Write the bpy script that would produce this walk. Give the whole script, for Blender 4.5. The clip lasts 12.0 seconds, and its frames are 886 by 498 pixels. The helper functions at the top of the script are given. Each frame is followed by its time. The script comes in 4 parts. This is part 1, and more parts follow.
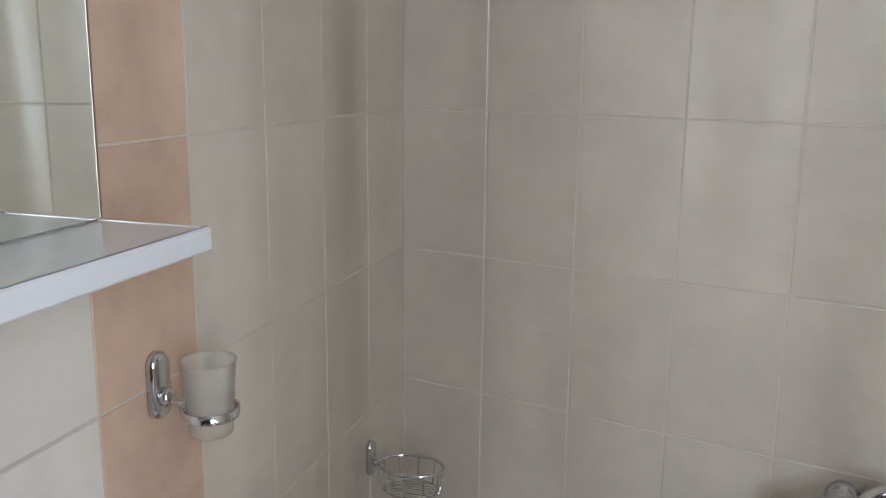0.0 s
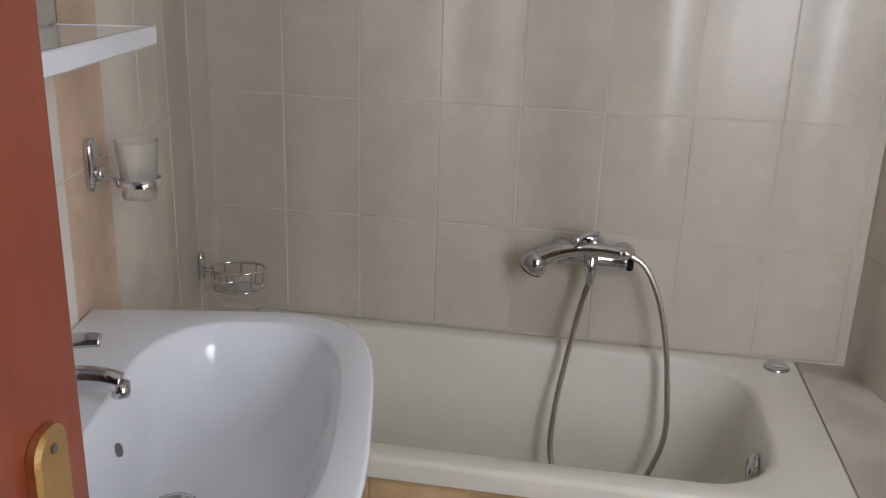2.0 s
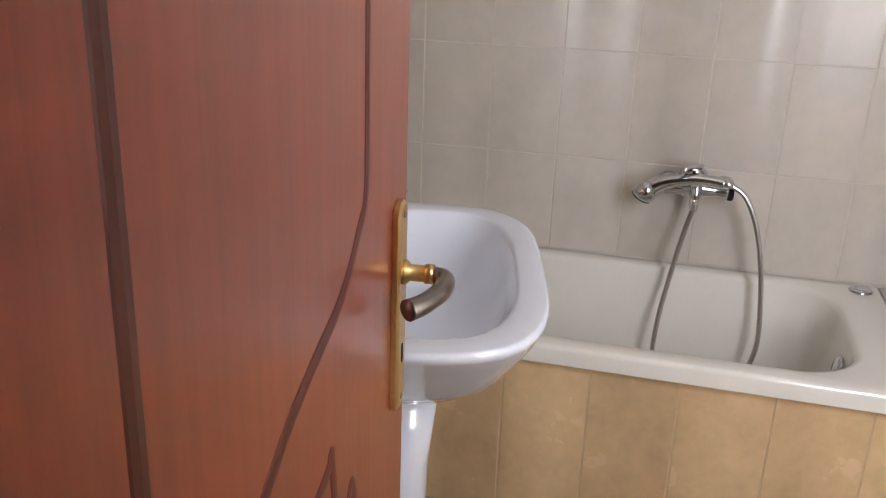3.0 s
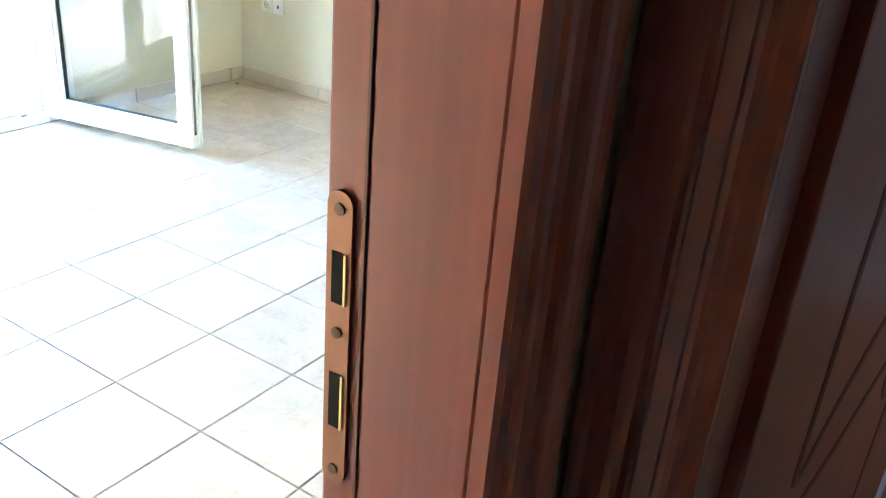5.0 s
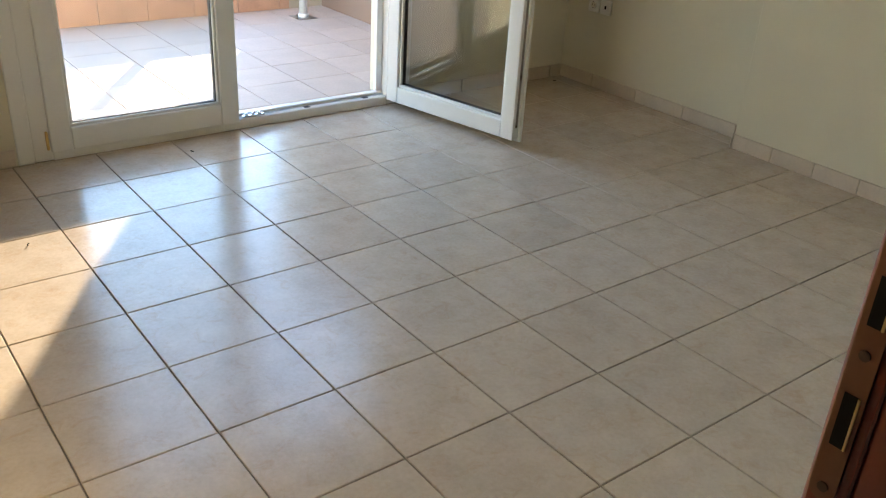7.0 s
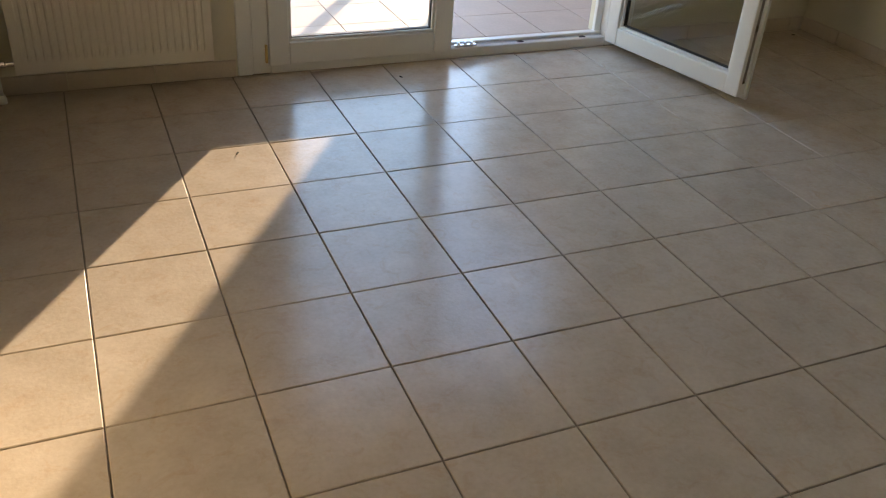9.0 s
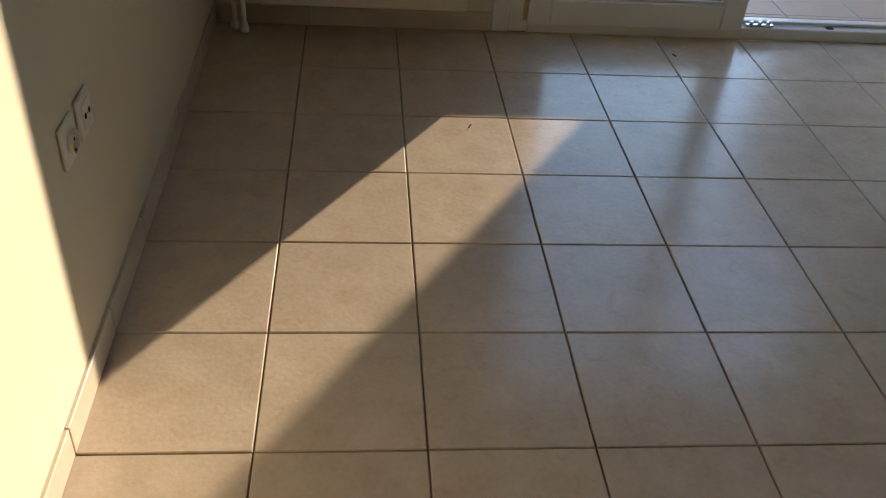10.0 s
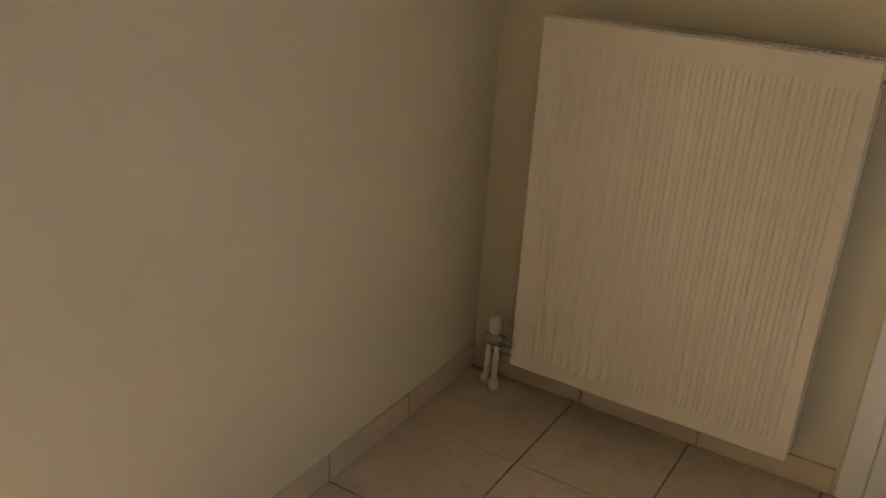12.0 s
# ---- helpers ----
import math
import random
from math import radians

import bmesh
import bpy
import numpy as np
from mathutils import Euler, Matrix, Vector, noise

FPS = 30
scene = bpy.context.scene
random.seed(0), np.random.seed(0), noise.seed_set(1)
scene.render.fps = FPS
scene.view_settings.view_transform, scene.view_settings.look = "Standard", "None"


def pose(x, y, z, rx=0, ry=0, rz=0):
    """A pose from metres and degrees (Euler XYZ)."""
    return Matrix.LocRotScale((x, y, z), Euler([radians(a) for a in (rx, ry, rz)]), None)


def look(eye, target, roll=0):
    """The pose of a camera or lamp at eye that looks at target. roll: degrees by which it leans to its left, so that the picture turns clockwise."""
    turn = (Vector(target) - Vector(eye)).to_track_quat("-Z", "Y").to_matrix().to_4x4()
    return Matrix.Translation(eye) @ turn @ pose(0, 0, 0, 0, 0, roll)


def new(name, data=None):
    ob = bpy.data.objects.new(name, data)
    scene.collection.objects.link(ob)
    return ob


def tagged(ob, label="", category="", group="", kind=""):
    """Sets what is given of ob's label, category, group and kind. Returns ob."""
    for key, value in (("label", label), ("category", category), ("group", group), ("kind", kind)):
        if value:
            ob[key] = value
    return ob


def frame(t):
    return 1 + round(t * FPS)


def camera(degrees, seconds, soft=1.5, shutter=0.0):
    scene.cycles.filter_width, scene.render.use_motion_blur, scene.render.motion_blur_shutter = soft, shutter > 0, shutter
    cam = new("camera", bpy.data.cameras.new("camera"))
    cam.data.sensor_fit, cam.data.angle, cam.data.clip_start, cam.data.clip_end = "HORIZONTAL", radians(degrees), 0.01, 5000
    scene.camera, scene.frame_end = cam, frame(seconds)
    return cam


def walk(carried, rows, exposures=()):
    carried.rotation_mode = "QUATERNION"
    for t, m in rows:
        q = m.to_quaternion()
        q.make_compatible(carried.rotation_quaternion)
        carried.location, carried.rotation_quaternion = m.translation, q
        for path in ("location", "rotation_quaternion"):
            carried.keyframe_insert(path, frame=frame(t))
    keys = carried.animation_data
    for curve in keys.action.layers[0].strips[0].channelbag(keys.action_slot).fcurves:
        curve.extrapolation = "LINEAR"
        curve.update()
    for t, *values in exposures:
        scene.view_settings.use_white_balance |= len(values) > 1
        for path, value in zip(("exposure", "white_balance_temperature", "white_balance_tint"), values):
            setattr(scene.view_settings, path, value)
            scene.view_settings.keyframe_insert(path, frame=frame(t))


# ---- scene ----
cam = camera(53.7, 12.0, soft=1.2)

PATH = [
    (0, (-0.316, -2.487, 1.448), (1.555, -1.911, 1.04), 0.6),
    (0.5, (-0.378, -2.401, 1.422), (1.549, -2.252, 0.911), 0.6),
    (1.5, (-0.612, -2.331, 1.375), (1.293, -2.538, 0.802), 1.5),
    (2, (-0.814, -2.335, 1.371), (1.088, -2.44, 0.761), 1.8),
    (2.5, (-0.971, -2.272, 1.355), (0.925, -2.305, 0.717), 2.7),
    (3, (-1.153, -2.174, 1.332), (0.731, -2.132, 0.666), 2.1),
    (3.3, (-1.237, -2.13, 1.327), (0.64, -1.964, 0.657), 1.2),
    (3.7, (-1.344, -2.121, 1.325), (0.486, -1.714, 0.63), 1.2),
    (5.3, (-1.558, -2.078, 1.421), (-0.089, -1.049, 0.536), 5.5),
    (5.5, (-1.573, -2.063, 1.419), (-0.137, -0.997, 0.523), 5.8),
    (6, (-1.603, -2.036, 1.415), (-0.267, -0.865, 0.497), 5.3),
    (6.5, (-1.629, -2.017, 1.417), (-0.411, -0.724, 0.498), 4.4),
    (7, (-1.654, -2.009, 1.419), (-0.546, -0.611, 0.515), 3.5),
    (9, (-1.598, -1.902, 1.383), (-0.893, -0.354, 0.333), 4.0),
    (9.5, (-1.535, -1.675, 1.355), (-1.032, -0.132, 0.186), 4.8),
    (10, (-1.476, -1.443, 1.332), (-1.278, 0.141, 0.128), 4.8),
    (10.5, (-1.352, -1.137, 1.354), (-1.48, 0.495, 0.204), 4.7),
    (11, (-1.28, -0.861, 1.385), (-1.643, 0.794, 0.321), 6.0),
    (11.5, (-1.104, -0.574, 1.413), (-1.75, 1.068, 0.472), 5.0),
    (12, (-0.92, -0.335, 1.334), (-1.865, 1.246, 0.555), 3.6),
]
EXPOSURES = [(0, 7.85, 5800, 10), (0.5, 7.55, 5750, 8), (1.0, 7.55, 5800, 8), (2.0, 7.6, 6100, 14), (2.5, 7.75, 6000, 12), (3.0, 8.0, 6200, 18), (3.5, 8.4, 6350, 22), (3.7, 8.55, 6350, 22), (5.3, 5.4, 4850, 10), (5.5, 5.15, 4850, 10), (6.0, 4.5, 5800, 16),
             (6.5, 3.95, 6300, 18), (7.0, 3.55, 6400, 17), (9.0, 2.85, 6700, 21), (9.5, 2.65, 6400, 18), (10.0, 2.3, 6500, 19), (10.5, 2.05, 7400, 23), (11.0, 2.4, 9400, 50), (11.5, 3.1, 9000, 44), (12, 3.5, 7400, 26)]
walk(cam, [(t, look(eye, target, roll)) for t, eye, target, roll in PATH], EXPOSURES)

# ---- world and lights ----
SUN_DIR = Vector((0.562, 0.827, 0.183)).normalized()   # towards the sun
world = bpy.data.worlds.new("sky")
scene.world = world
world.use_nodes = True
wn = world.node_tree.nodes
sky = wn.new("ShaderNodeTexSky")
sky.sky_type = "NISHITA"
sky.sun_disc = False
sky.sun_elevation = radians(12)
sky.sun_rotation = math.atan2(SUN_DIR.x, SUN_DIR.y)
sky.air_density, sky.dust_density = 1.0, 0.0
world.node_tree.links.new(sky.outputs[0], wn["Background"].inputs[0])
wn["Background"].inputs[1].default_value = 0.15
sun = new("sun", bpy.data.lights.new("sun", "SUN"))
sun.data.energy, sun.data.angle, sun.data.color = 2.4, radians(0.6), (1.0, 0.82, 0.58)
sun.matrix_world = look(SUN_DIR * 20, (0, 0, 0))


def opening_light(name, eye, target, w, h, power, color):
    ob = new(name, bpy.data.lights.new(name, "AREA"))
    ob.data.shape, ob.data.size, ob.data.size_y = "RECTANGLE", w, h
    ob.data.energy, ob.data.color = power, color
    ob.matrix_world = look(eye, target)
    return ob


# ---- materials ----
def material(name, base, rough=0.5, metal=0.0, var=0.08, scale=8.0, fine=90.0, bump=0.05, per=0.0, coat=0.0, warm=None, wave=0.0, spec=0.5, coat_rough=0.12):
    """Principled surface with colour variation at two scales, relief, and a shift from piece to piece."""
    m = bpy.data.materials.new(name)
    m.use_nodes = True
    t = m.node_tree
    n, link = t.nodes, t.links.new
    b = n["Principled BSDF"]
    geo = n.new("ShaderNodeNewGeometry")
    big, small = n.new("ShaderNodeTexNoise"), n.new("ShaderNodeTexNoise")
    for node, s, det in ((big, scale, 4.0), (small, fine, 3.0)):
        node.inputs["Scale"].default_value, node.inputs["Detail"].default_value = s, det
    place = geo.outputs["Position"]
    if per:
        info = n.new("ShaderNodeObjectInfo")
        add = n.new("ShaderNodeVectorMath")
        add.operation = "MULTIPLY_ADD"
        comb = n.new("ShaderNodeCombineXYZ")
        for k in range(3):
            link(info.outputs["Random"], comb.inputs[k])
        link(comb.outputs[0], add.inputs[0])
        add.inputs[1].default_value = (7.3, 5.1, 3.7)
        link(place, add.inputs[2])
        place = add.outputs[0]
    link(place, big.inputs["Vector"])
    link(place, small.inputs["Vector"])
    ramp = n.new("ShaderNodeValToRGB")
    lo = [max(0.0, c * (1 - 2.2 * var)) for c in base]
    hi = [min(1.0, c * (1 + 1.6 * var)) for c in base]
    if warm:
        lo = [c * w for c, w in zip(lo, warm)]
    ramp.color_ramp.elements[0].color, ramp.color_ramp.elements[0].position = (*lo, 1), 0.2
    ramp.color_ramp.elements[1].color, ramp.color_ramp.elements[1].position = (*hi, 1), 0.8
    mix = n.new("ShaderNodeMath")
    mix.operation = "MULTIPLY_ADD"
    mix.inputs[1].default_value = 0.35
    half = n.new("ShaderNodeMath")
    half.operation = "MULTIPLY"
    half.inputs[1].default_value = 0.65
    link(big.outputs["Fac"], half.inputs[0])
    link(small.outputs["Fac"], mix.inputs[0])
    link(half.outputs[0], mix.inputs[2])
    link(mix.outputs[0], ramp.inputs[0])
    colour = ramp.outputs[0]
    if per:
        hsv = n.new("ShaderNodeHueSaturation")
        rng = n.new("ShaderNodeMapRange")
        rng.inputs["To Min"].default_value, rng.inputs["To Max"].default_value = 1 - per, 1 + per
        link(info.outputs["Random"], rng.inputs["Value"])
        link(rng.outputs[0], hsv.inputs["Value"])
        link(colour, hsv.inputs["Color"])
        colour = hsv.outputs[0]
    link(colour, b.inputs["Base Color"])
    rr = n.new("ShaderNodeMapRange")
    rr.inputs["To Min"].default_value, rr.inputs["To Max"].default_value = max(0.02, rough * 0.8), min(1, rough * 1.25)
    link(big.outputs["Fac"], rr.inputs["Value"])
    link(rr.outputs[0], b.inputs["Roughness"])
    b.inputs["Metallic"].default_value = metal
    b.inputs["Coat Weight"].default_value = coat
    b.inputs["Coat Roughness"].default_value = coat_rough
    b.inputs["Specular IOR Level"].default_value = spec
    if bump or wave:
        bp = n.new("ShaderNodeBump")
        bp.inputs["Strength"].default_value = bump
        bp.inputs["Distance"].default_value = 0.004
        link(small.outputs["Fac"], bp.inputs["Height"])
        last = bp
        if wave:
            slow = n.new("ShaderNodeTexNoise")
            slow.inputs["Scale"].default_value = 1.0
            slow.inputs["Detail"].default_value = 0.5
            stretch = n.new("ShaderNodeMapping")
            stretch.inputs["Scale"].default_value = (3.6, 3.6, 0.22)
            link(geo.outputs["Position"], stretch.inputs["Vector"])
            link(stretch.outputs[0], slow.inputs["Vector"])
            b2 = n.new("ShaderNodeBump")
            b2.inputs["Strength"].default_value = wave
            b2.inputs["Distance"].default_value = 0.12
            link(slow.outputs["Fac"], b2.inputs["Height"])
            link(bp.outputs[0], b2.inputs["Normal"])
            last = b2
        link(last.outputs[0], b.inputs["Normal"])
    return m


def wood(name, dark, light, rough=0.35):
    """Varnished wood with grain along z."""
    m = material(name, light, rough, coat=0.5, bump=0.02, coat_rough=0.27)
    t = m.node_tree
    n, link = t.nodes, t.links.new
    tc = n.new("ShaderNodeTexCoord")
    mp = n.new("ShaderNodeMapping")
    mp.inputs["Scale"].default_value = (34, 34, 1.1)
    link(tc.outputs["Object"], mp.inputs["Vector"])
    grain = n.new("ShaderNodeTexNoise")
    grain.inputs["Scale"].default_value, grain.inputs["Detail"].default_value = 2.2, 7
    grain.inputs["Distortion"].default_value = 0.6
    link(mp.outputs[0], grain.inputs["Vector"])
    ramp = n.new("ShaderNodeValToRGB")
    ramp.color_ramp.elements[0].color, ramp.color_ramp.elements[0].position = (*dark, 1), 0.3
    ramp.color_ramp.elements[1].color, ramp.color_ramp.elements[1].position = (*light, 1), 0.7
    link(grain.outputs["Fac"], ramp.inputs[0])
    link(ramp.outputs[0], n["Principled BSDF"].inputs["Base Color"])
    return m


def clear_glass(name, tint=(0.95, 0.98, 0.97)):
    """Thin clear pane: light passes straight through, the surface mirrors more at a glancing angle."""
    m = bpy.data.materials.new(name)
    m.use_nodes = True
    n, link = m.node_tree.nodes, m.node_tree.links.new
    n.remove(n["Principled BSDF"])
    clear, gloss, mix, facing = (n.new(k) for k in ("ShaderNodeBsdfTransparent", "ShaderNodeBsdfGlossy", "ShaderNodeMixShader", "ShaderNodeLayerWeight"))
    power, amount = n.new("ShaderNodeMath"), n.new("ShaderNodeMath")
    clear.inputs["Color"].default_value = (*tint, 1)
    gloss.inputs["Roughness"].default_value = 0.01
    facing.inputs["Blend"].default_value = 0.5
    power.operation, amount.operation = "POWER", "MULTIPLY_ADD"
    power.inputs[1].default_value = 5.0
    amount.inputs[1].default_value, amount.inputs[2].default_value = 0.95, 0.045
    link(facing.outputs["Facing"], power.inputs[0])
    link(power.outputs[0], amount.inputs[0])
    link(amount.outputs[0], mix.inputs[0])
    link(clear.outputs[0], mix.inputs[1])
    link(gloss.outputs[0], mix.inputs[2])
    link(mix.outputs[0], n["Material Output"].inputs["Surface"])
    return m


M_WALL = material("cream_wall_paint", (0.69, 0.635, 0.50), 0.9, var=0.035, scale=3, fine=260, bump=0.12, spec=0.15)
M_CEIL = material("white_ceiling_paint", (0.8, 0.79, 0.76), 0.8, var=0.02)
M_FLOOR = material("beige_floor_tile", (0.60, 0.51, 0.415), 0.19, var=0.085, scale=10, fine=75, bump=0.13, per=0.05, warm=(1.0, 0.95, 0.88))


def mottled(m, tint, s, lo, hi):
    """Cloudy stains of a second colour over a tile, with a matching faint relief."""
    n, link = m.node_tree.nodes, m.node_tree.links.new
    b = n["Principled BSDF"]
    src = b.inputs["Base Color"].links[0].from_socket
    geo, noise, ramp, mixer = n.new("ShaderNodeNewGeometry"), n.new("ShaderNodeTexNoise"), n.new("ShaderNodeMapRange"), n.new("ShaderNodeMix")
    link(geo.outputs["Position"], noise.inputs["Vector"])
    noise.inputs["Scale"].default_value, noise.inputs["Detail"].default_value = s, 9.0
    noise.inputs["Roughness"].default_value, noise.inputs["Distortion"].default_value = 0.68, 0.9
    ramp.inputs["From Min"].default_value, ramp.inputs["From Max"].default_value = lo, hi
    mixer.data_type, mixer.blend_type = "RGBA", "MULTIPLY"
    link(noise.outputs["Fac"], ramp.inputs["Value"])
    link(ramp.outputs["Result"], mixer.inputs[0])
    link(src, mixer.inputs[6])
    mixer.inputs[7].default_value = (*tint, 1)
    link(mixer.outputs[2], b.inputs["Base Color"])


mottled(M_FLOOR, (0.92, 0.83, 0.75), 17.0, 0.52, 0.74)
M_GROUT = material("grey_floor_grout", (0.25, 0.21, 0.17), 0.9, var=0.2, bump=0.2)
M_SKIRT = material("beige_skirting_tile", (0.62, 0.52, 0.42), 0.35, var=0.07, scale=9, per=0.04)
M_BALC = material("balcony_floor_tile", (0.50, 0.39, 0.32), 0.6, var=0.08, scale=6, fine=70, bump=0.04, per=0.05, spec=0.3)
M_TERRA = material("terracotta_cladding_tile", (0.52, 0.30, 0.2), 0.45, var=0.12, per=0.08)
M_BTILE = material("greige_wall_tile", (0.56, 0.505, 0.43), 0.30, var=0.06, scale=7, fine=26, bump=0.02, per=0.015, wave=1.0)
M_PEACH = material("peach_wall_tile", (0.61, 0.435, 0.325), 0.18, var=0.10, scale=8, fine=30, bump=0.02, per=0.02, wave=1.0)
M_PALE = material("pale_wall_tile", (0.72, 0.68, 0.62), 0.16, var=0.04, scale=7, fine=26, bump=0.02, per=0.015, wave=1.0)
M_BGROUT = material("pale_wall_grout", (0.58, 0.525, 0.448), 0.8, var=0.08)
M_AGROUT = material("tan_apron_grout", (0.56, 0.40, 0.225), 0.8, var=0.1)
M_TFRONT = material("ochre_tub_tile", (0.63, 0.44, 0.235), 0.25, var=0.10, scale=9, fine=40, bump=0.02, per=0.03, wave=1.0)
M_BFLOOR = material("brown_bathroom_tile", (0.34, 0.26, 0.18), 0.35, var=0.1, per=0.05)
M_PORC = material("white_porcelain", (0.72, 0.74, 0.79), 0.08, var=0.01, bump=0.0, coat=0.5)
M_ENAMEL = material("ivory_tub_enamel", (0.74, 0.71, 0.63), 0.16, var=0.02, bump=0.0, coat=0.4)
M_CHROME = material("chrome", (0.62, 0.62, 0.64), 0.08, metal=1.0, var=0.02, bump=0.0)
M_HOSE = material("steel_hose", (0.46, 0.43, 0.39), 0.32, metal=1.0, var=0.05, bump=0.0)
M_BRASS = material("brushed_brass", (0.70, 0.49, 0.22), 0.34, metal=1.0, var=0.08, fine=180, bump=0.05)
M_STRIKE = material("dull_bronze_plate", (0.24, 0.11, 0.065), 0.42, metal=0.75, var=0.1, bump=0.05)
M_SCREW = material("dark_bronze_screw", (0.10, 0.055, 0.035), 0.5, metal=0.6, var=0.1)
M_PEWTER = material("dark_pewter", (0.30, 0.27, 0.25), 0.28, metal=1.0, var=0.08, bump=0.03)
M_BLACK = material("black_plastic", (0.012, 0.012, 0.012), 0.8, var=0.1, spec=0.15)
M_PVC = material("white_pvc", (0.80, 0.79, 0.76), 0.30, var=0.02, bump=0.01)
M_RAD = material("white_radiator_enamel", (0.76, 0.70, 0.61), 0.30, var=0.02, bump=0.02)
M_WHITE = material("white_plastic", (0.78, 0.75, 0.69), 0.35, var=0.02, bump=0.01)
M_GASKET = material("black_gasket", (0.03, 0.03, 0.03), 0.6, var=0.1)
M_WOOD = wood("mahogany_varnish", (0.19, 0.031, 0.012), (0.25, 0.044, 0.017), 0.34)
# darker, uncoated mahogany: the shade of the door's grooves is in this colour
M_GROOVE = wood("shaded_groove_varnish", (0.075, 0.013, 0.007), (0.105, 0.019, 0.009), 0.45)
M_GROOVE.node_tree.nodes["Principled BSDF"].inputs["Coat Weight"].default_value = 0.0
M_GLASS = clear_glass("window_glass", (0.95, 0.975, 0.965))
M_FROST = material("frosted_glass", (0.95, 0.93, 0.90), 0.32, var=0.02, bump=0.02)
M_FROST.node_tree.nodes["Principled BSDF"].inputs["Transmission Weight"].default_value = 0.87
M_FROST.node_tree.nodes["Principled BSDF"].inputs["IOR"].default_value = 1.08
M_MIRROR = material("silvered_mirror", (0.80, 0.83, 0.78), 0.02, metal=1.0, var=0.0, bump=0.0)
M_BROWN = material("brown_outer_paint", (0.26, 0.17, 0.12), 0.8, var=0.06, fine=160, bump=0.2)
M_GROUND = material("street_ground", (0.16, 0.15, 0.14), 0.9, var=0.15, scale=0.5, fine=8)
M_PLASTER = material("outer_plaster", (0.45, 0.40, 0.33), 0.85, var=0.05, fine=160, bump=0.2)


# ---- mesh helpers ----
def part(name, bm, mat, parent=None, label="", smooth=False, m=None):
    """Links a bmesh as one mesh object, under a thing or a part if given."""
    me = bpy.data.meshes.new(name)
    bmesh.ops.recalc_face_normals(bm, faces=bm.faces)
    bm.to_mesh(me)
    bm.free()
    if mat:
        me.materials.append(mat)
    if smooth:
        me.shade_smooth()
    ob = new(name, me)
    if parent:
        ob.parent = parent
    if m is not None:
        ob.matrix_basis = m
    if label:
        ob["label"] = label
    return ob


def thing(name, label, category, m=None, group="", kind=""):
    ob = new(name)
    ob.empty_display_size = 0.05
    if m is not None:
        ob.matrix_basis = m
    return tagged(ob, label, category, group, kind)


def box(x0, x1, y0, y1, z0, z1, bevel=0.0, seg=2, bm=None):
    bm = bm or bmesh.new()
    vs = [bm.verts.new((x, y, z)) for x in (x0, x1) for y in (y0, y1) for z in (z0, z1)]
    fs = [bm.faces.new([vs[i] for i in q]) for q in ((0, 1, 3, 2), (4, 6, 7, 5), (0, 4, 5, 1), (2, 3, 7, 6), (0, 2, 6, 4), (1, 5, 7, 3))]
    if bevel:
        es = {e for f in fs for e in f.edges}
        bmesh.ops.bevel(bm, geom=list(es), offset=bevel, segments=seg, profile=0.5, affect="EDGES")
    return bm


def lathe(profile, seg=32, bm=None, m=None):
    """Turns (radius, z) pairs round z."""
    bm = bm or bmesh.new()
    rings = []
    for r, z in profile:
        rings.append([bm.verts.new((r * math.cos(2 * math.pi * k / seg), r * math.sin(2 * math.pi * k / seg), z)) for k in range(seg)])
    for a, b in zip(rings, rings[1:]):
        for k in range(seg):
            bm.faces.new((a[k], a[(k + 1) % seg], b[(k + 1) % seg], b[k]))
    bm.faces.new(rings[0][::-1])
    bm.faces.new(rings[-1])
    if m is not None:
        bmesh.ops.transform(bm, matrix=m, verts=[v for r in rings for v in r])
    return bm


def spline(points, steps=12):
    """A smooth line through points."""
    ps = [Vector(p) for p in points]
    ps = [2 * ps[0] - ps[1]] + ps + [2 * ps[-1] - ps[-2]]
    out = []
    for i in range(1, len(ps) - 2):
        a, b, c, d = ps[i - 1:i + 3]
        for k in range(steps):
            t = k / steps
            out.append(0.5 * (2 * b + (c - a) * t + (2 * a - 5 * b + 4 * c - d) * t * t + (3 * b - a - 3 * c + d) * t ** 3))
    out.append(ps[-2])
    return out


def tube(points, radius, seg=10, bm=None, closed=False, flat=1.0, side=None):
    """A tube along points; radius is a number or a function of 0..1; flat squeezes it."""
    bm = bm or bmesh.new()
    ps = [Vector(p) for p in points]
    n = len(ps)
    rings = []
    for i, p in enumerate(ps):
        d = (ps[(i + 1) % n] - ps[i - 1]) if closed else (ps[min(i + 1, n - 1)] - ps[max(i - 1, 0)])
        d.normalize()
        if side is None:
            side = d.orthogonal().normalized()
        side = (side - d * side.dot(d)).normalized()
        up = d.cross(side)
        r = radius(i / (n - 1)) if callable(radius) else radius
        rings.append([bm.verts.new(p + side * r * math.cos(2 * math.pi * k / seg) + up * r * flat * math.sin(2 * math.pi * k / seg)) for k in range(seg)])
    pairs = list(zip(rings, rings[1:])) + ([(rings[-1], rings[0])] if closed else [])
    for a, b in pairs:
        for k in range(seg):
            bm.faces.new((a[k], a[(k + 1) % seg], b[(k + 1) % seg], b[k]))
    if not closed:
        bm.faces.new(rings[0][::-1])
        bm.faces.new(rings[-1])
    return bm


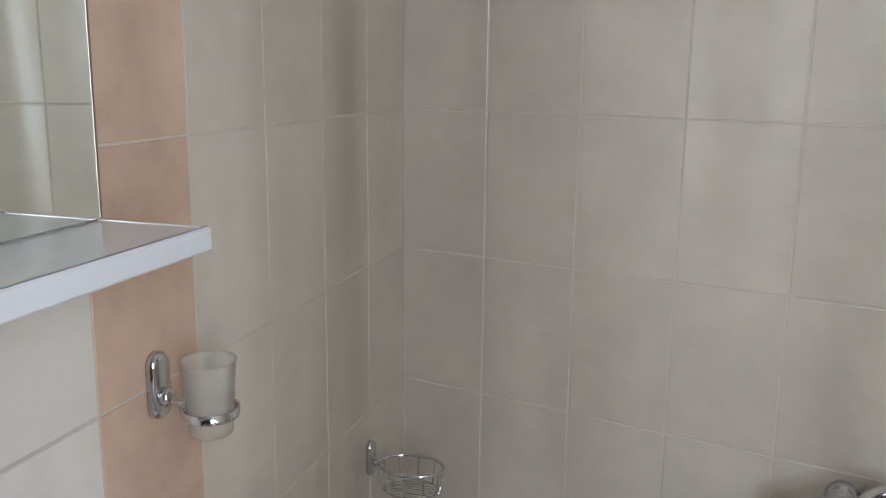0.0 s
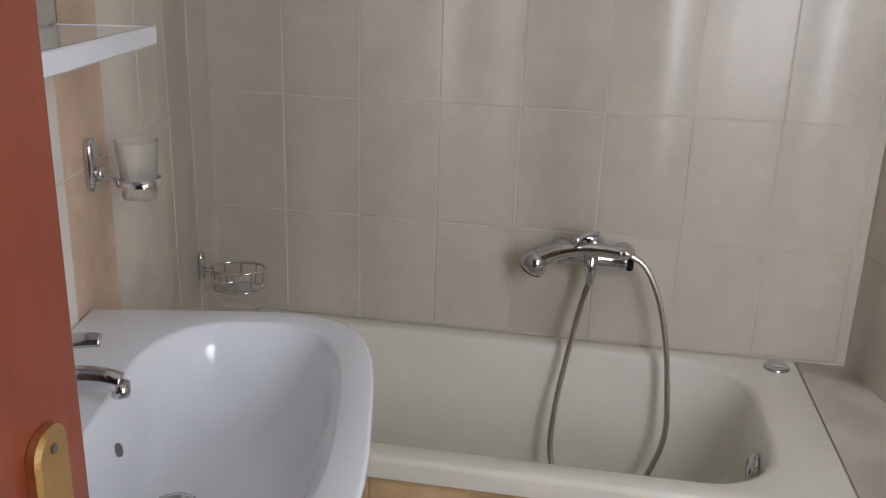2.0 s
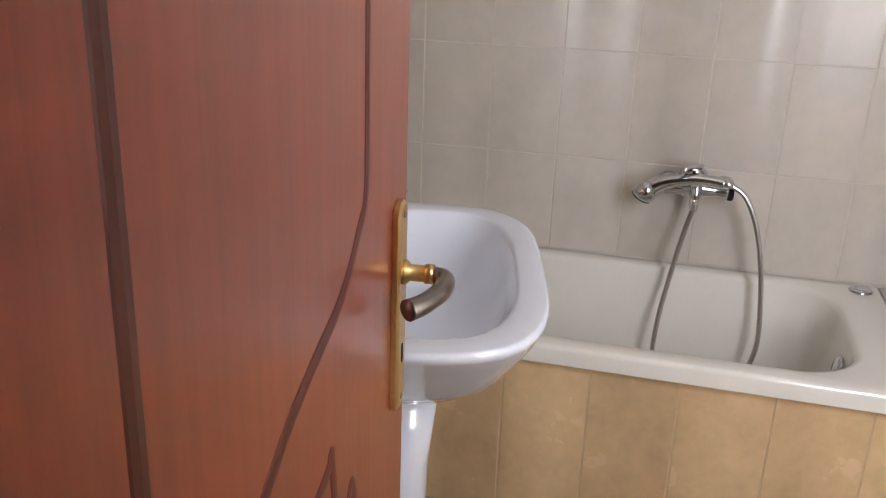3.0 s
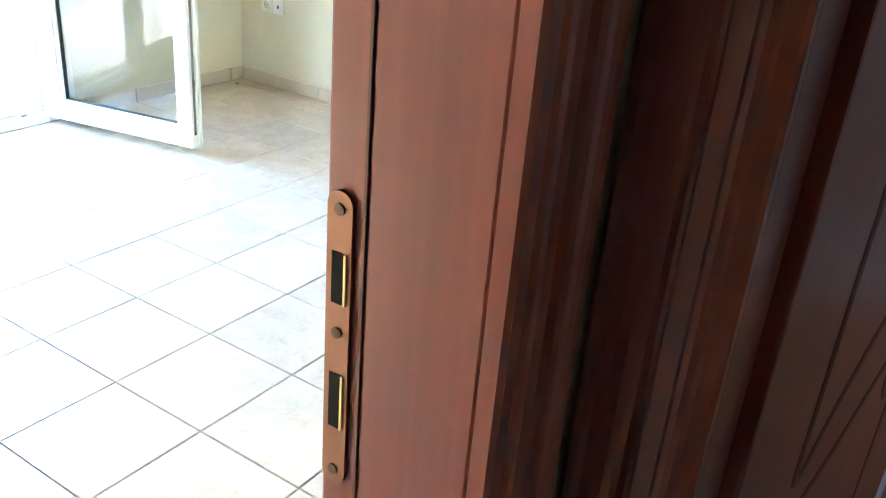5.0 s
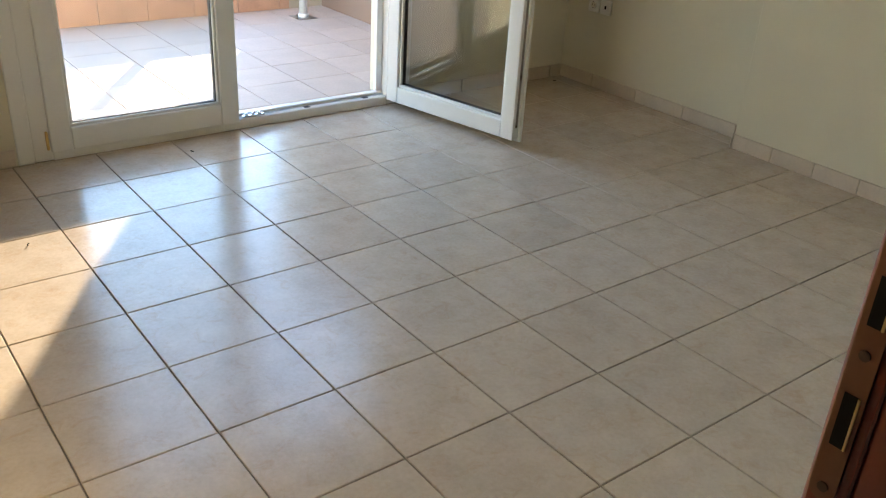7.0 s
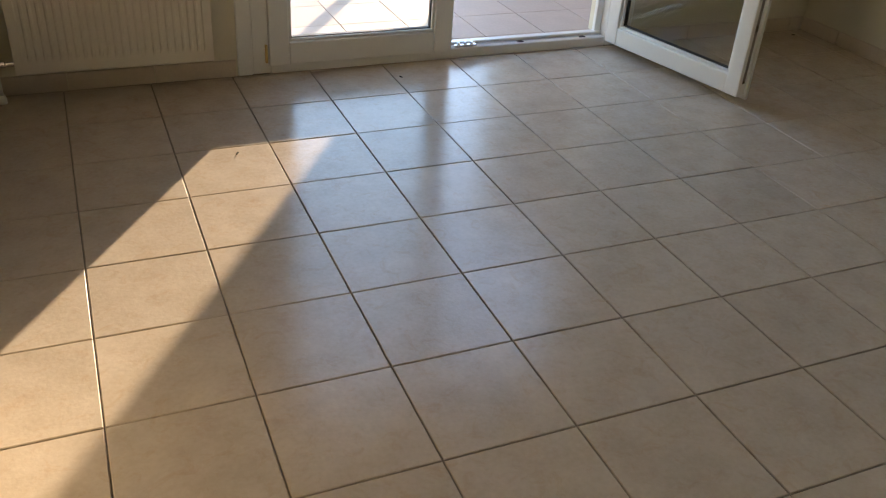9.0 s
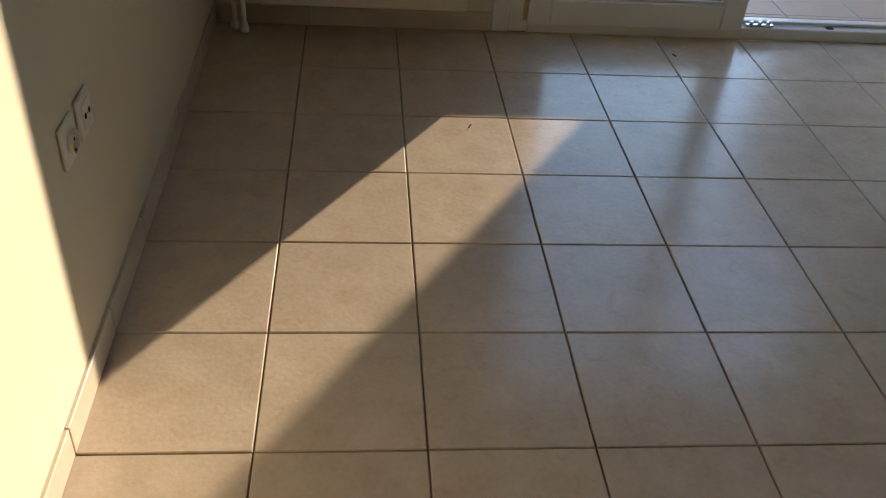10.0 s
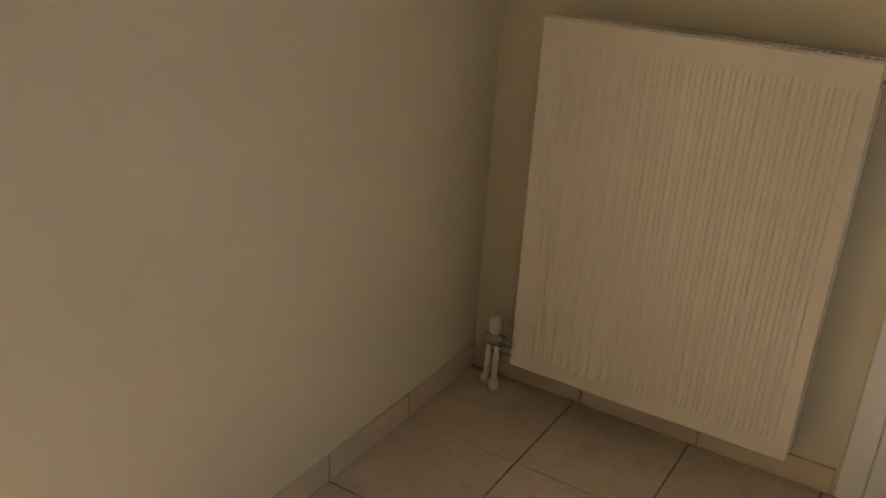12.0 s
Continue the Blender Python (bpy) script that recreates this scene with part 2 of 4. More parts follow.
def outline(w0, w1, h0, h1, r, n=8):
    """Corner-rounded rectangle in two axes; r is one radius, or four (from the low-low corner, anticlockwise)."""
    rs = r if isinstance(r, (tuple, list)) else (r,) * 4
    out = []
    for (cx, cy, a), q in zip(((w0, h0, 180), (w1, h0, 270), (w1, h1, 0), (w0, h1, 90)), rs):
        px = cx + (q if cx == w0 else -q)
        py = cy + (q if cy == h0 else -q)
        for k in range(n + 1):
            th = radians(a + 90 * k / n)
            out.append((px + q * math.cos(th), py + q * math.sin(th)))
    return out


def loft(rings, bm=None, cap0=True, cap1=True):
    """Skins rings of equal length (lists of 3D points)."""
    bm = bm or bmesh.new()
    vs = [[bm.verts.new(p) for p in ring] for ring in rings]
    for a, b in zip(vs, vs[1:]):
        n = len(a)
        for k in range(n):
            bm.faces.new((a[k], a[(k + 1) % n], b[(k + 1) % n], b[k]))
    if cap0:
        bm.faces.new(vs[0][::-1])
    if cap1:
        bm.faces.new(vs[-1])
    return bm


def wall_with_holes(u0, u1, z0, z1, holes, v0, v1, axis, bm=None):
    """A wall along x ('x': y from v0 to v1) or y, cut by rectangular holes (u0, u1, z0, z1)."""
    bm = bm or bmesh.new()
    us = sorted({u0, u1, *(h[0] for h in holes), *(h[1] for h in holes)})
    zs = sorted({z0, z1, *(h[2] for h in holes), *(h[3] for h in holes)})
    us, zs = [u for u in us if u0 <= u <= u1], [z for z in zs if z0 <= z <= z1]
    full = {(i, k) for i in range(len(us) - 1) for k in range(len(zs) - 1)
            if not any(h[0] <= (us[i] + us[i + 1]) / 2 <= h[1] and h[2] <= (zs[k] + zs[k + 1]) / 2 <= h[3] for h in holes)}
    verts = {}

    def v(u, w, z):
        key = (u, w, z)
        if key not in verts:
            verts[key] = bm.verts.new((u, w, z) if axis == "x" else (w, u, z))
        return verts[key]

    for i, k in full:
        a, b, c, d = us[i], us[i + 1], zs[k], zs[k + 1]
        for w in (v0, v1):
            bm.faces.new((v(a, w, c), v(b, w, c), v(b, w, d), v(a, w, d)))
        for di, dk, q in ((-1, 0, ((a, c), (a, d))), (1, 0, ((b, c), (b, d))), (0, -1, ((a, c), (b, c))), (0, 1, ((a, d), (b, d)))):
            if (i + di, k + dk) not in full:
                (p, r), (s, t) = q
                bm.faces.new((v(p, v0, r), v(s, v0, t), v(s, v1, t), v(p, v1, r)))
    return bm


def structure(name, bm, mat, label, smooth=False):
    ob = part(name, bm, mat, smooth=smooth)
    return tagged(ob, label, name.split("_")[0], kind="structure")


def tile_mesh(name, w, h, depth, mat, bevel=0.0015):
    """A thin tile lying in x-y, its face at z = depth, centred."""
    me = bpy.data.meshes.new(name)
    bm = bmesh.new()
    a, b = w / 2, h / 2
    lo = [bm.verts.new((x, y, 0)) for x, y in ((-a, -b), (a, -b), (a, b), (-a, b))]
    mi = [bm.verts.new((x, y, depth - bevel)) for x, y in ((-a, -b), (a, -b), (a, b), (-a, b))]
    a, b = a - bevel, b - bevel
    hi = [bm.verts.new((x, y, depth)) for x, y in ((-a, -b), (a, -b), (a, b), (-a, b))]
    for p, q in ((lo, mi), (mi, hi)):
        for k in range(4):
            bm.faces.new((p[k], p[(k + 1) % 4], q[(k + 1) % 4], q[k]))
    bm.faces.new(hi)
    bm.to_mesh(me)
    bm.free()
    me.materials.append(mat)
    return me


def tiling(parent, name, frame_m, u0, u1, v0, v1, du, dv, gap, depth, mat, ou=0.0, ov=0.0, skip=None, pick=None, jitter=0.0004, bevel=0.0015):
    """Tiles over u0..u1 by v0..v1 in the plane of frame_m, on a grid through (ou, ov), cut at the borders."""
    cache = {}
    for i in range(math.floor((u0 - ou) / du), math.ceil((u1 - ou) / du)):
        for k in range(math.floor((v0 - ov) / dv), math.ceil((v1 - ov) / dv)):
            a, b = max(u0, ou + i * du + gap / 2), min(u1, ou + (i + 1) * du - gap / 2)
            c, d = max(v0, ov + k * dv + gap / 2), min(v1, ov + (k + 1) * dv - gap / 2)
            if b - a < 0.012 or d - c < 0.012:
                continue
            cu, cv = (a + b) / 2, (c + d) / 2
            if skip and skip(cu, cv):
                continue
            mt = pick(cu, cv) if pick else mat
            key = (round(b - a, 4), round(d - c, 4), mt.name)
            if key not in cache:
                cache[key] = tile_mesh(name, b - a, d - c, depth, mt, bevel)
            ob = new(name, cache[key])
            ob.parent = parent
            tilt = random.uniform(-0.12, 0.12), random.uniform(-0.12, 0.12)
            ob.matrix_basis = frame_m @ pose(cu, cv, random.uniform(-jitter, jitter), *tilt, 0)


# ---- the plan ----
T = 1 / 3                      # pitch of the floor tiles
WX, NY, EX, EX2, SY = -2.0, 1.69, 2.10, 1.965, -1.78   # bedroom walls; the east wall steps in at y = STEP
STEP = 0.335
CEIL = 2.70
HALL_E, HALL_N = -1.085, -1.925
CORNER = (1.461, -1.850)       # far bathroom corner
BM = pose(CORNER[0], CORNER[1], 0, 0, 0, -103.2)   # bathroom: x along the tub wall, y towards it
TUBL, RIM, TUBW = 1.51, 0.478, 0.675
ROW, COL, ROW0 = 0.30, 0.20, 0.16


def bl(u, d, z):
    return BM @ Vector((u, -d, z))


# ---- bedroom shell ----
floor = structure("floor", box(-6.2, EX + 0.3, -6.4, NY + 0.06, -0.2, -0.006), M_GROUT, "grey grout bed under beige floor tiles")
wall_west = structure("wall_west", box(WX - 0.15, WX, -1.925, NY, -0.006, CEIL), M_WALL, "cream painted plaster wall with sockets")
wall_north = structure("wall_north", wall_with_holes(WX - 0.15, EX + 0.15, -0.006, CEIL, [(-0.915, 0.915, -0.006, 2.22)], NY, NY + 0.28, "x"), M_WALL,
                       "cream painted plaster wall round the balcony door")
wall_east = structure("wall_east", box(EX, EX + 0.15, STEP, NY, -0.006, CEIL), M_WALL, "cream painted plaster wall with two sockets")
pillar = structure("wall_east_pillar", box(EX2, EX + 0.15, -1.85, STEP, -0.006, CEIL, 0.006), M_WALL, "cream painted plaster wall stepping into the room")
DOOR_R, DOOR_L, SYD = -1.219, -1.965, -1.826
wall_south = structure("wall_south", wall_with_holes(WX - 0.15, HALL_E, -0.006, CEIL, [(DOOR_L - 0.02, DOOR_R + 0.02, -0.006, 2.08)], HALL_N, SYD, "x"), M_WALL,
                       "cream painted plaster wall with the bedroom doorway")
wall_partition = structure("wall_partition", box(HALL_E + 0.003, EX, -1.842, SY, -0.006, CEIL), M_WALL, "cream painted partition between bedroom and bathroom")
ceiling = structure("ceiling", box(-6.3, EX + 0.3, -6.5, NY, CEIL, CEIL + 0.15), M_CEIL, "plain white painted ceiling")

# hall
BD_N, BD_S = -2.012, -2.76      # bathroom doorway
LAMP_GAP = (-3.36, -2.88, 0.85, 2.15)   # unseen opening assumed in the door wall, for the bathroom lamp
wall_hall_east = structure("wall_hall_east", wall_with_holes(-6.2, HALL_N + 0.003, -0.006, CEIL, [(BD_S - 0.045, BD_N + 0.045, -0.006, 2.08), LAMP_GAP], HALL_E, -0.955, "y"), M_WALL,
                           "cream painted hall wall with the bathroom doorway")
structure("wall_hall_south", box(-6.2, HALL_E, -4.65, -4.5, -0.006, CEIL), M_WALL, "plain cream painted hall wall")
structure("wall_hall_west", box(-4.3, -4.15, -4.5, HALL_N + 0.15, -0.006, CEIL), M_WALL, "plain cream painted hall wall")
structure("wall_hall_north", box(-4.15, WX - 0.15, HALL_N, SY, -0.006, CEIL), M_WALL, "plain cream painted hall wall")

# bathroom shell: grout-coloured walls that carry the tiles
bath_wall_north = structure("wall_bath_north", box(-0.953, CORNER[0] + 0.06, CORNER[1] - 0.0, CORNER[1] + 0.006, -0.006, CEIL), M_BGROUT, "tiled bathroom wall with mirror and shelf")
bm = box(-0.05, 2.0, 0.0, 0.12, -0.006, CEIL)
bath_wall_back = structure("wall_bath_back", bm, M_BGROUT, "greige tiled wall behind the bathtub")
bath_wall_back.matrix_basis = BM
RW = 1.625
SIDE_Y = -3.432
bath_wall_side = structure("wall_bath_side", box(-0.953, 1.4, SIDE_Y - 0.12, SIDE_Y, -0.006, CEIL), M_BGROUT, "greige tiled bathroom side wall")

# balcony and outside
balcony = structure("balcony_slab", box(-3.0, 3.2, NY + 0.28, 4.35, -0.25, -0.026), M_GROUT, "tiled balcony slab outside the bedroom")
structure("balcony_parapet", box(-3.0, 1.9, 4.05, 4.22, -0.026, 0.20), M_PLASTER, "low plastered balcony kerb")
structure("balcony_pillar", box(1.515, 1.79, 4.06, 4.35, -0.026, 2.6, 0.01), M_PLASTER, "plastered balcony pillar")
# assumed wall, added to keep the sun off the balcony's right side
structure("balcony_side_wall", box(1.80, 1.95, NY + 0.28, 4.35, -0.026, 2.62), M_BROWN, "brown plastered side wall added to shade the balcony")
structure("wall_outer", box(EX + 0.15, 3.2, NY, NY + 0.28, -0.25, CEIL), M_PLASTER, "plastered outer wall")
ground = structure("ground", box(-400, 400, -400, 400, -3.4, -3.2), M_GROUND, "grey street ground below the balcony")
# unseen railing post, added for the band of shade it throws
post = thing("railing_post", "slim grey metal post, unseen, added on the kerb to cast a shadow band", "railing post", pose(0.76, 4.13, 0.20))
part("base_plate", box(-0.05, 0.05, -0.05, 0.05, 0, 0.008, 0.002), M_PEWTER, post)
part("shaft", box(-0.03, 0.03, -0.03, 0.03, 0.008, 0.95, 0.004), M_PEWTER, post)

# added lamp in the assumed opening, in place of the bathroom's unseen light source
opening_light("bathroom_fill_light", (-1.0, (LAMP_GAP[0] + LAMP_GAP[1]) / 2, 1.5), (0.5, (LAMP_GAP[0] + LAMP_GAP[1]) / 2 + 0.2, 1.3), LAMP_GAP[1] - LAMP_GAP[0], LAMP_GAP[3] - LAMP_GAP[2], 0.11, (0.94, 0.97, 1.0))


pipe = thing("downpipe", "white balcony downpipe standing in a grey floor drain", "downpipe", pose(1.47, 3.74, -0.02))
part("pipe", lathe([(0.03, 0.01), (0.03, 2.3)], 20), M_PVC, pipe, smooth=True)
part("collar", lathe([(0.038, 0.0), (0.04, 0.02), (0.031, 0.03)], 20), M_PVC, pipe)
part("drain_plate", box(-0.075, 0.075, -0.075, 0.075, 0.0, 0.004, 0.001), M_PEWTER, pipe)


# ---- balcony door ----
def bar(name, x0, x1, y0, y1, z0, z1, parent, mat=None, bevel=0.006, label=""):
    return part(name, box(x0, x1, y0, y1, z0, z1, bevel), mat or M_PVC, parent, label)


def sash(parent_name, label, w, h, m, st=0.088, category="balcony door"):
    """A glazed PVC door leaf: x from the hinge, y towards the room's inside at 0, z up."""
    s = thing(parent_name, label, category, m, kind="structure")
    d = 0.075
    fr = part("frame", box(0, st, 0, d, 0, h, 0.006), M_PVC, s)
    part("frame", box(w - st, w, 0, d, 0, h, 0.006), M_PVC, s)
    part("frame", box(st - 0.001, w - st + 0.001, 0.001, d - 0.001, 0, st + 0.012, 0.006), M_PVC, s)
    part("frame", box(st - 0.001, w - st + 0.001, 0.001, d - 0.001, h - st, h, 0.006), M_PVC, s)
    part("rebate_lip", wall_with_holes(-0.012, w + 0.012, -0.012, h + 0.012, [(0.02, w - 0.02, 0.02, h - 0.02)], 0.046, 0.062, "x"), M_PVC, s)
    g0, g1, k0, k1 = st, w - st, st + 0.012, h - st
    for a, b, c, e in ((g0, g1, k0, k0 + 0.012), (g0, g1, k1 - 0.012, k1)):
        part("glazing_bead", box(a, b, 0.012, 0.03, c, e, 0.003), M_PVC, s)
    for a, b in ((g0, g0 + 0.012), (g1 - 0.012, g1)):
        part("glazing_bead", box(a, b, 0.012, 0.03, k0 + 0.012, k1 - 0.012, 0.003), M_PVC, s)
    part("gasket", wall_with_holes(g0 - 0.001, g1 + 0.001, k0 - 0.001, k1 + 0.001, [(g0 + 0.016, g1 - 0.016, k0 + 0.016, k1 - 0.016)], 0.026, 0.046, "x"), M_GASKET, s)
    part("pane", box(g0 + 0.002, g1 - 0.002, 0.033, 0.039, k0 + 0.002, k1 - 0.002), M_GLASS, s, "clear double glazing")
    part("edge_strip", box(w + 0.0003, w + 0.0025, 0.018, 0.032, 0.06, h - 0.06), M_PEWTER, s, "grey steel locking strip")
    return s


door_frame = thing("balcony_door_frame", "white plastic double balcony door frame, one leaf open", "door frame", kind="structure")
FY0, FY1 = NY - 0.004, NY + 0.075
bar("jamb", -0.912, -0.835, FY0, FY1, 0.0, 2.215, door_frame)
bar("jamb", 0.835, 0.912, FY0, FY1, 0.0, 2.215, door_frame)
bar("head", -0.836, 0.836, FY0 + 0.001, FY1, 2.14, 2.215, door_frame)
bar("sill", -0.836, 0.836, FY0 + 0.001, FY1, -0.004, 0.046, door_frame)
bar("sill_step", 0.02, 0.834, FY0 + 0.036, FY1 - 0.002, 0.046, 0.062, door_frame)
bar("track", 0.03, 0.83, FY0 + 0.026, FY0 + 0.036, 0.046, 0.052, door_frame, M_CHROME, 0.001, "grey metal threshold strip")
bar("cover_strip", -0.975, -0.911, NY - 0.012, NY - 0.0005, 0.0, 2.27, door_frame)
bar("cover_strip", 0.911, 0.975, NY - 0.012, NY - 0.0005, 0.0, 2.27, door_frame)
bar("outer_jamb", 0.80, 0.8345, FY1 - 0.03, FY1 - 0.005, 0.062, 2.14, door_frame, None, 0.003)
keep = bar("latch_keep", 0.03, 0.14, FY0 + 0.008, FY0 + 0.026, 0.046, 0.056, door_frame, M_CHROME, 0.002, "steel latch keep")
for k in range(3):
    part("latch_roller", lathe([(0.007, 0), (0.009, 0.003), (0.009, 0.01), (0.005, 0.012)], 14), M_CHROME, keep, m=pose(0.05 + 0.033 * k, FY0 + 0.016, 0.056))
for x in (0.36, 0.70):
    part("drain_cap", box(x, x + 0.03, FY0 + 0.012, FY0 + 0.022, 0.046, 0.05, 0.001), M_GASKET, door_frame)
part("hinge", box(-0.858, -0.847, NY - 0.020, NY - 0.004, 0.05, 0.13, 0.004), M_BRASS, door_frame, "brass hinge pin")
part("hinge", box(-0.858, -0.847, NY - 0.020, NY - 0.004, 0.95, 1.03, 0.004), M_BRASS, door_frame, "brass hinge pin")
sash("door_leaf_closed", "closed white plastic balcony door leaf with clear glass", 0.842, 2.09, pose(-0.842, NY - 0.022, 0.036))
OPEN_DIR = math.degrees(math.atan2(-0.975, 0.21))
sash("door_leaf_open", "white plastic balcony door leaf standing open into the room", 0.815, 2.09, pose(0.852, NY - 0.03, 0.036, 0, 0, OPEN_DIR) @ pose(0, -0.04, 0), st=0.072)


# ---- radiator ----
def radiator():
    r = thing("radiator", "white ribbed steel panel radiator hung beside the balcony door", "radiator")
    x0, x1, y0, y1, z0, z1 = -1.816, -1.088, 1.558, 1.648, 0.12, 1.058
    bm = bmesh.new()
    n, m = 24, 0.028
    pitch = (x1 - x0 - 2 * m) / n
    prof = [(x0, 0.0), (x0 + m, 0.0)]
    for k in range(n):
        a = x0 + m + k * pitch
        prof += [(a + pitch * 0.12, 0.0), (a + pitch * 0.3, 0.005), (a + pitch * 0.7, 0.005), (a + pitch * 0.88, 0.0)]
    prof += [(x1 - m, 0.0), (x1, 0.0)]
    rows = [(z0, 0.006), (z0 + 0.006, 0), (z0 + 0.042, 0), (z0 + 0.066, 1), (z1 - 0.078, 1), (z1 - 0.052, 0), (z1 - 0.006, 0), (z1, 0.006)]
    grid = []
    for z, f in rows:
        edge = z in (z0, z1)
        grid.append([bm.verts.new((x, y0 + (0.006 if edge else d * (f if f == 1 else 0)), z)) for x, d in prof])
    for a, b in zip(grid, grid[1:]):
        for i in range(len(prof) - 1):
            bm.faces.new((a[i], a[i + 1], b[i + 1], b[i]))
    part("front_panel", bm, M_RAD, r, smooth=False)
    part("rear_panel", box(x0 + 0.004, x1 - 0.004, y1 - 0.014, y1, z0 + 0.003, z1 - 0.01, 0.004), M_RAD, r)
    part("side_cover", box(x0 - 0.001, x0 + 0.005, y0 + 0.004, y1 - 0.002, z0 + 0.01, z1 - 0.002, 0.002), M_RAD, r)
    part("side_cover", box(x1 - 0.005, x1 + 0.001, y0 + 0.004, y1 - 0.002, z0 + 0.01, z1 - 0.002, 0.002), M_RAD, r)
    for k in range(2):
        part("grille_rail", box(x0 + 0.006, x1 - 0.006, (y0 + 0.007, y1 - 0.026)[k], (y0 + 0.019, y1 - 0.015)[k], z1 - 0.012, z1 - 0.003, 0.001), M_RAD, r)
    slat = None
    for k in range(44):
        x = x0 + 0.016 + k * (x1 - x0 - 0.03) / 43
        if slat is None:
            slat = part("grille_slat", box(-0.0035, 0.0035, y0 + 0.019, y1 - 0.026, z1 - 0.010, z1 - 0.004), M_RAD, r, m=pose(x, 0, 0))
        else:
            o = new("grille_slat", slat.data)
            o.parent, o.matrix_basis = r, pose(x, 0, 0)
    part("convector", box(x0 + 0.02, x1 - 0.02, y0 + 0.03, y1 - 0.03, z0 + 0.05, z1 - 0.2), M_RAD, r)
    part("vent_plug", lathe([(0.009, 0), (0.009, 0.012), (0.005, 0.02)], 12), M_BRASS, r, m=pose(x1, y0 + 0.045, z1 - 0.05, 0, 90, 0))
    for x in (x0 + 0.12, x1 - 0.12):
        part("bracket", box(x - 0.015, x + 0.015, y1 - 0.002, NY, z0 + 0.1, z0 + 0.8), M_RAD, r)
    v = thing("radiator_valve", "white radiator valve knob on a chrome body with two pipes", "valve")
    part("knob", lathe([(0.010, 0), (0.016, 0.006), (0.0175, 0.03), (0.016, 0.05), (0.012, 0.054)], 20), M_WHITE, v, m=pose(-1.9, 1.615, 0.165), smooth=True)
    part("valve_body", box(-1.925, -1.868, 1.598, 1.632, 0.135, 0.166, 0.006), M_CHROME, v)
    part("connector", lathe([(0.009, 0), (0.012, 0.004), (0.012, 0.02), (0.008, 0.024), (0.008, 0.062)], 14), M_CHROME, v, m=pose(-1.872, 1.612, 0.15, 0, 90, 0))
    for x, y in ((-1.918, 1.622), (-1.884, 1.606)):
        part("pipe", tube([(x, y, 0.0), (x, y, 0.07), (x, y, 0.136)], 0.0085, 12), M_WHITE, v, smooth=True)
        part("rosette", lathe([(0.016, 0.0), (0.0165, 0.018), (0.013, 0.03), (0.0095, 0.034)], 18), M_WHITE, v, m=pose(x, y, 0.0), smooth=True)


radiator()


# ---- sockets ----
def socket(m, kind):
    """x across, z up, facing -y."""
    s = thing("wall_socket", {"power": "white earthed wall socket with a round recess", "tv": "white aerial wall socket with two small ports", "data": "white wall socket with one dark port"}[kind], "wall socket", m, group="wall sockets")
    part("plate", box(-0.041, 0.041, -0.009, 0.0, -0.041, 0.041, 0.004), M_WHITE, s)
    if kind == "power":
        bmr = lathe([(0.0195, -0.004), (0.0195, 0.010), (0.022, 0.012), (0.0235, 0.0105), (0.0235, -0.004)], 26)
        part("rim", bmr, M_WHITE, s, m=pose(0, -0.007, 0, 90, 0, 0), smooth=True)
        part("recess", lathe([(0.0192, 0), (0.0192, 0.0035)], 24), M_WALL, s, m=pose(0, -0.0085, 0, 90, 0, 0))
        for x in (-0.0095, 0.0095):
            part("pin_hole", lathe([(0.0028, 0), (0.0028, 0.001)], 10), M_BLACK, s, m=pose(x, -0.0118, 0, 90, 0, 0))
        for z in (-0.017, 0.017):
            part("earth_clip", box(-0.003, 0.003, -0.017, -0.011, z - 0.0015, z + 0.0015), M_PEWTER, s)
    elif kind == "tv":
        part("inset", box(-0.026, 0.026, -0.0115, -0.008, -0.026, 0.026, 0.0015), M_WHITE, s)
        for x in (-0.013, 0.013):
            part("port", lathe([(0.006, 0), (0.006, 0.0012), (0.003, 0.002)], 14), M_BLACK, s, m=pose(x, -0.0112, 0.0, 90, 0, 0))
        part("screw", lathe([(0.002, 0), (0.002, 0.001)], 8), M_PEWTER, s, m=pose(0, -0.0115, 0, 90, 0, 0))
    else:
        part("inset", box(-0.026, 0.026, -0.0115, -0.008, -0.026, 0.026, 0.0015), M_WHITE, s)
        part("port", box(-0.006, 0.006, -0.0125, -0.011, -0.009, 0.009), M_BLACK, s)


socket(pose(WX, -0.020, 0.488, 0, 0, 90), "power")
socket(pose(WX, 0.088, 0.488, 0, 0, 90), "tv")
socket(pose(EX, 1.48, 0.46, 0, 0, -90), "power")
socket(pose(EX, 1.39, 0.46, 0, 0, -90), "data")


# ---- door frames ----
def casing(parent, m, w, h, k=1.0):
    """Moulded architrave round an opening of width w (x) and height h, on the face y = 0, towards -y; k scales its width."""
    prof = [(0.0, 0.0), (0.0, -0.010), (0.003, -0.013), (0.011, -0.0145), (0.014, -0.0172), (0.018, -0.0185), (0.022, -0.0182), (0.0245, -0.016), (0.036, -0.016), (0.038, -0.0135), (0.041, -0.0135),
            (0.044, -0.018), (0.048, -0.0203), (0.053, -0.0218), (0.060, -0.0226), (0.067, -0.0222), (0.073, -0.0206), (0.079, -0.0175), (0.0835, -0.012), (0.086, 0.0)]
    prof = [(p * k, q) for p, q in prof]
    for side in (-1, 1):
        x = w / 2 * side
        bm = loft([[(x + side * p, q, 0.0) for p, q in prof], [(x + side * p, q, h + p) for p, q in prof]])
        part("architrave", bm, M_WOOD, parent, m=m)
    bm = loft([[(-w / 2 - p, q, h + p) for p, q in prof], [(w / 2 + p, q, h + p) for p, q in prof]])
    part("architrave", bm, M_WOOD, parent, m=m)


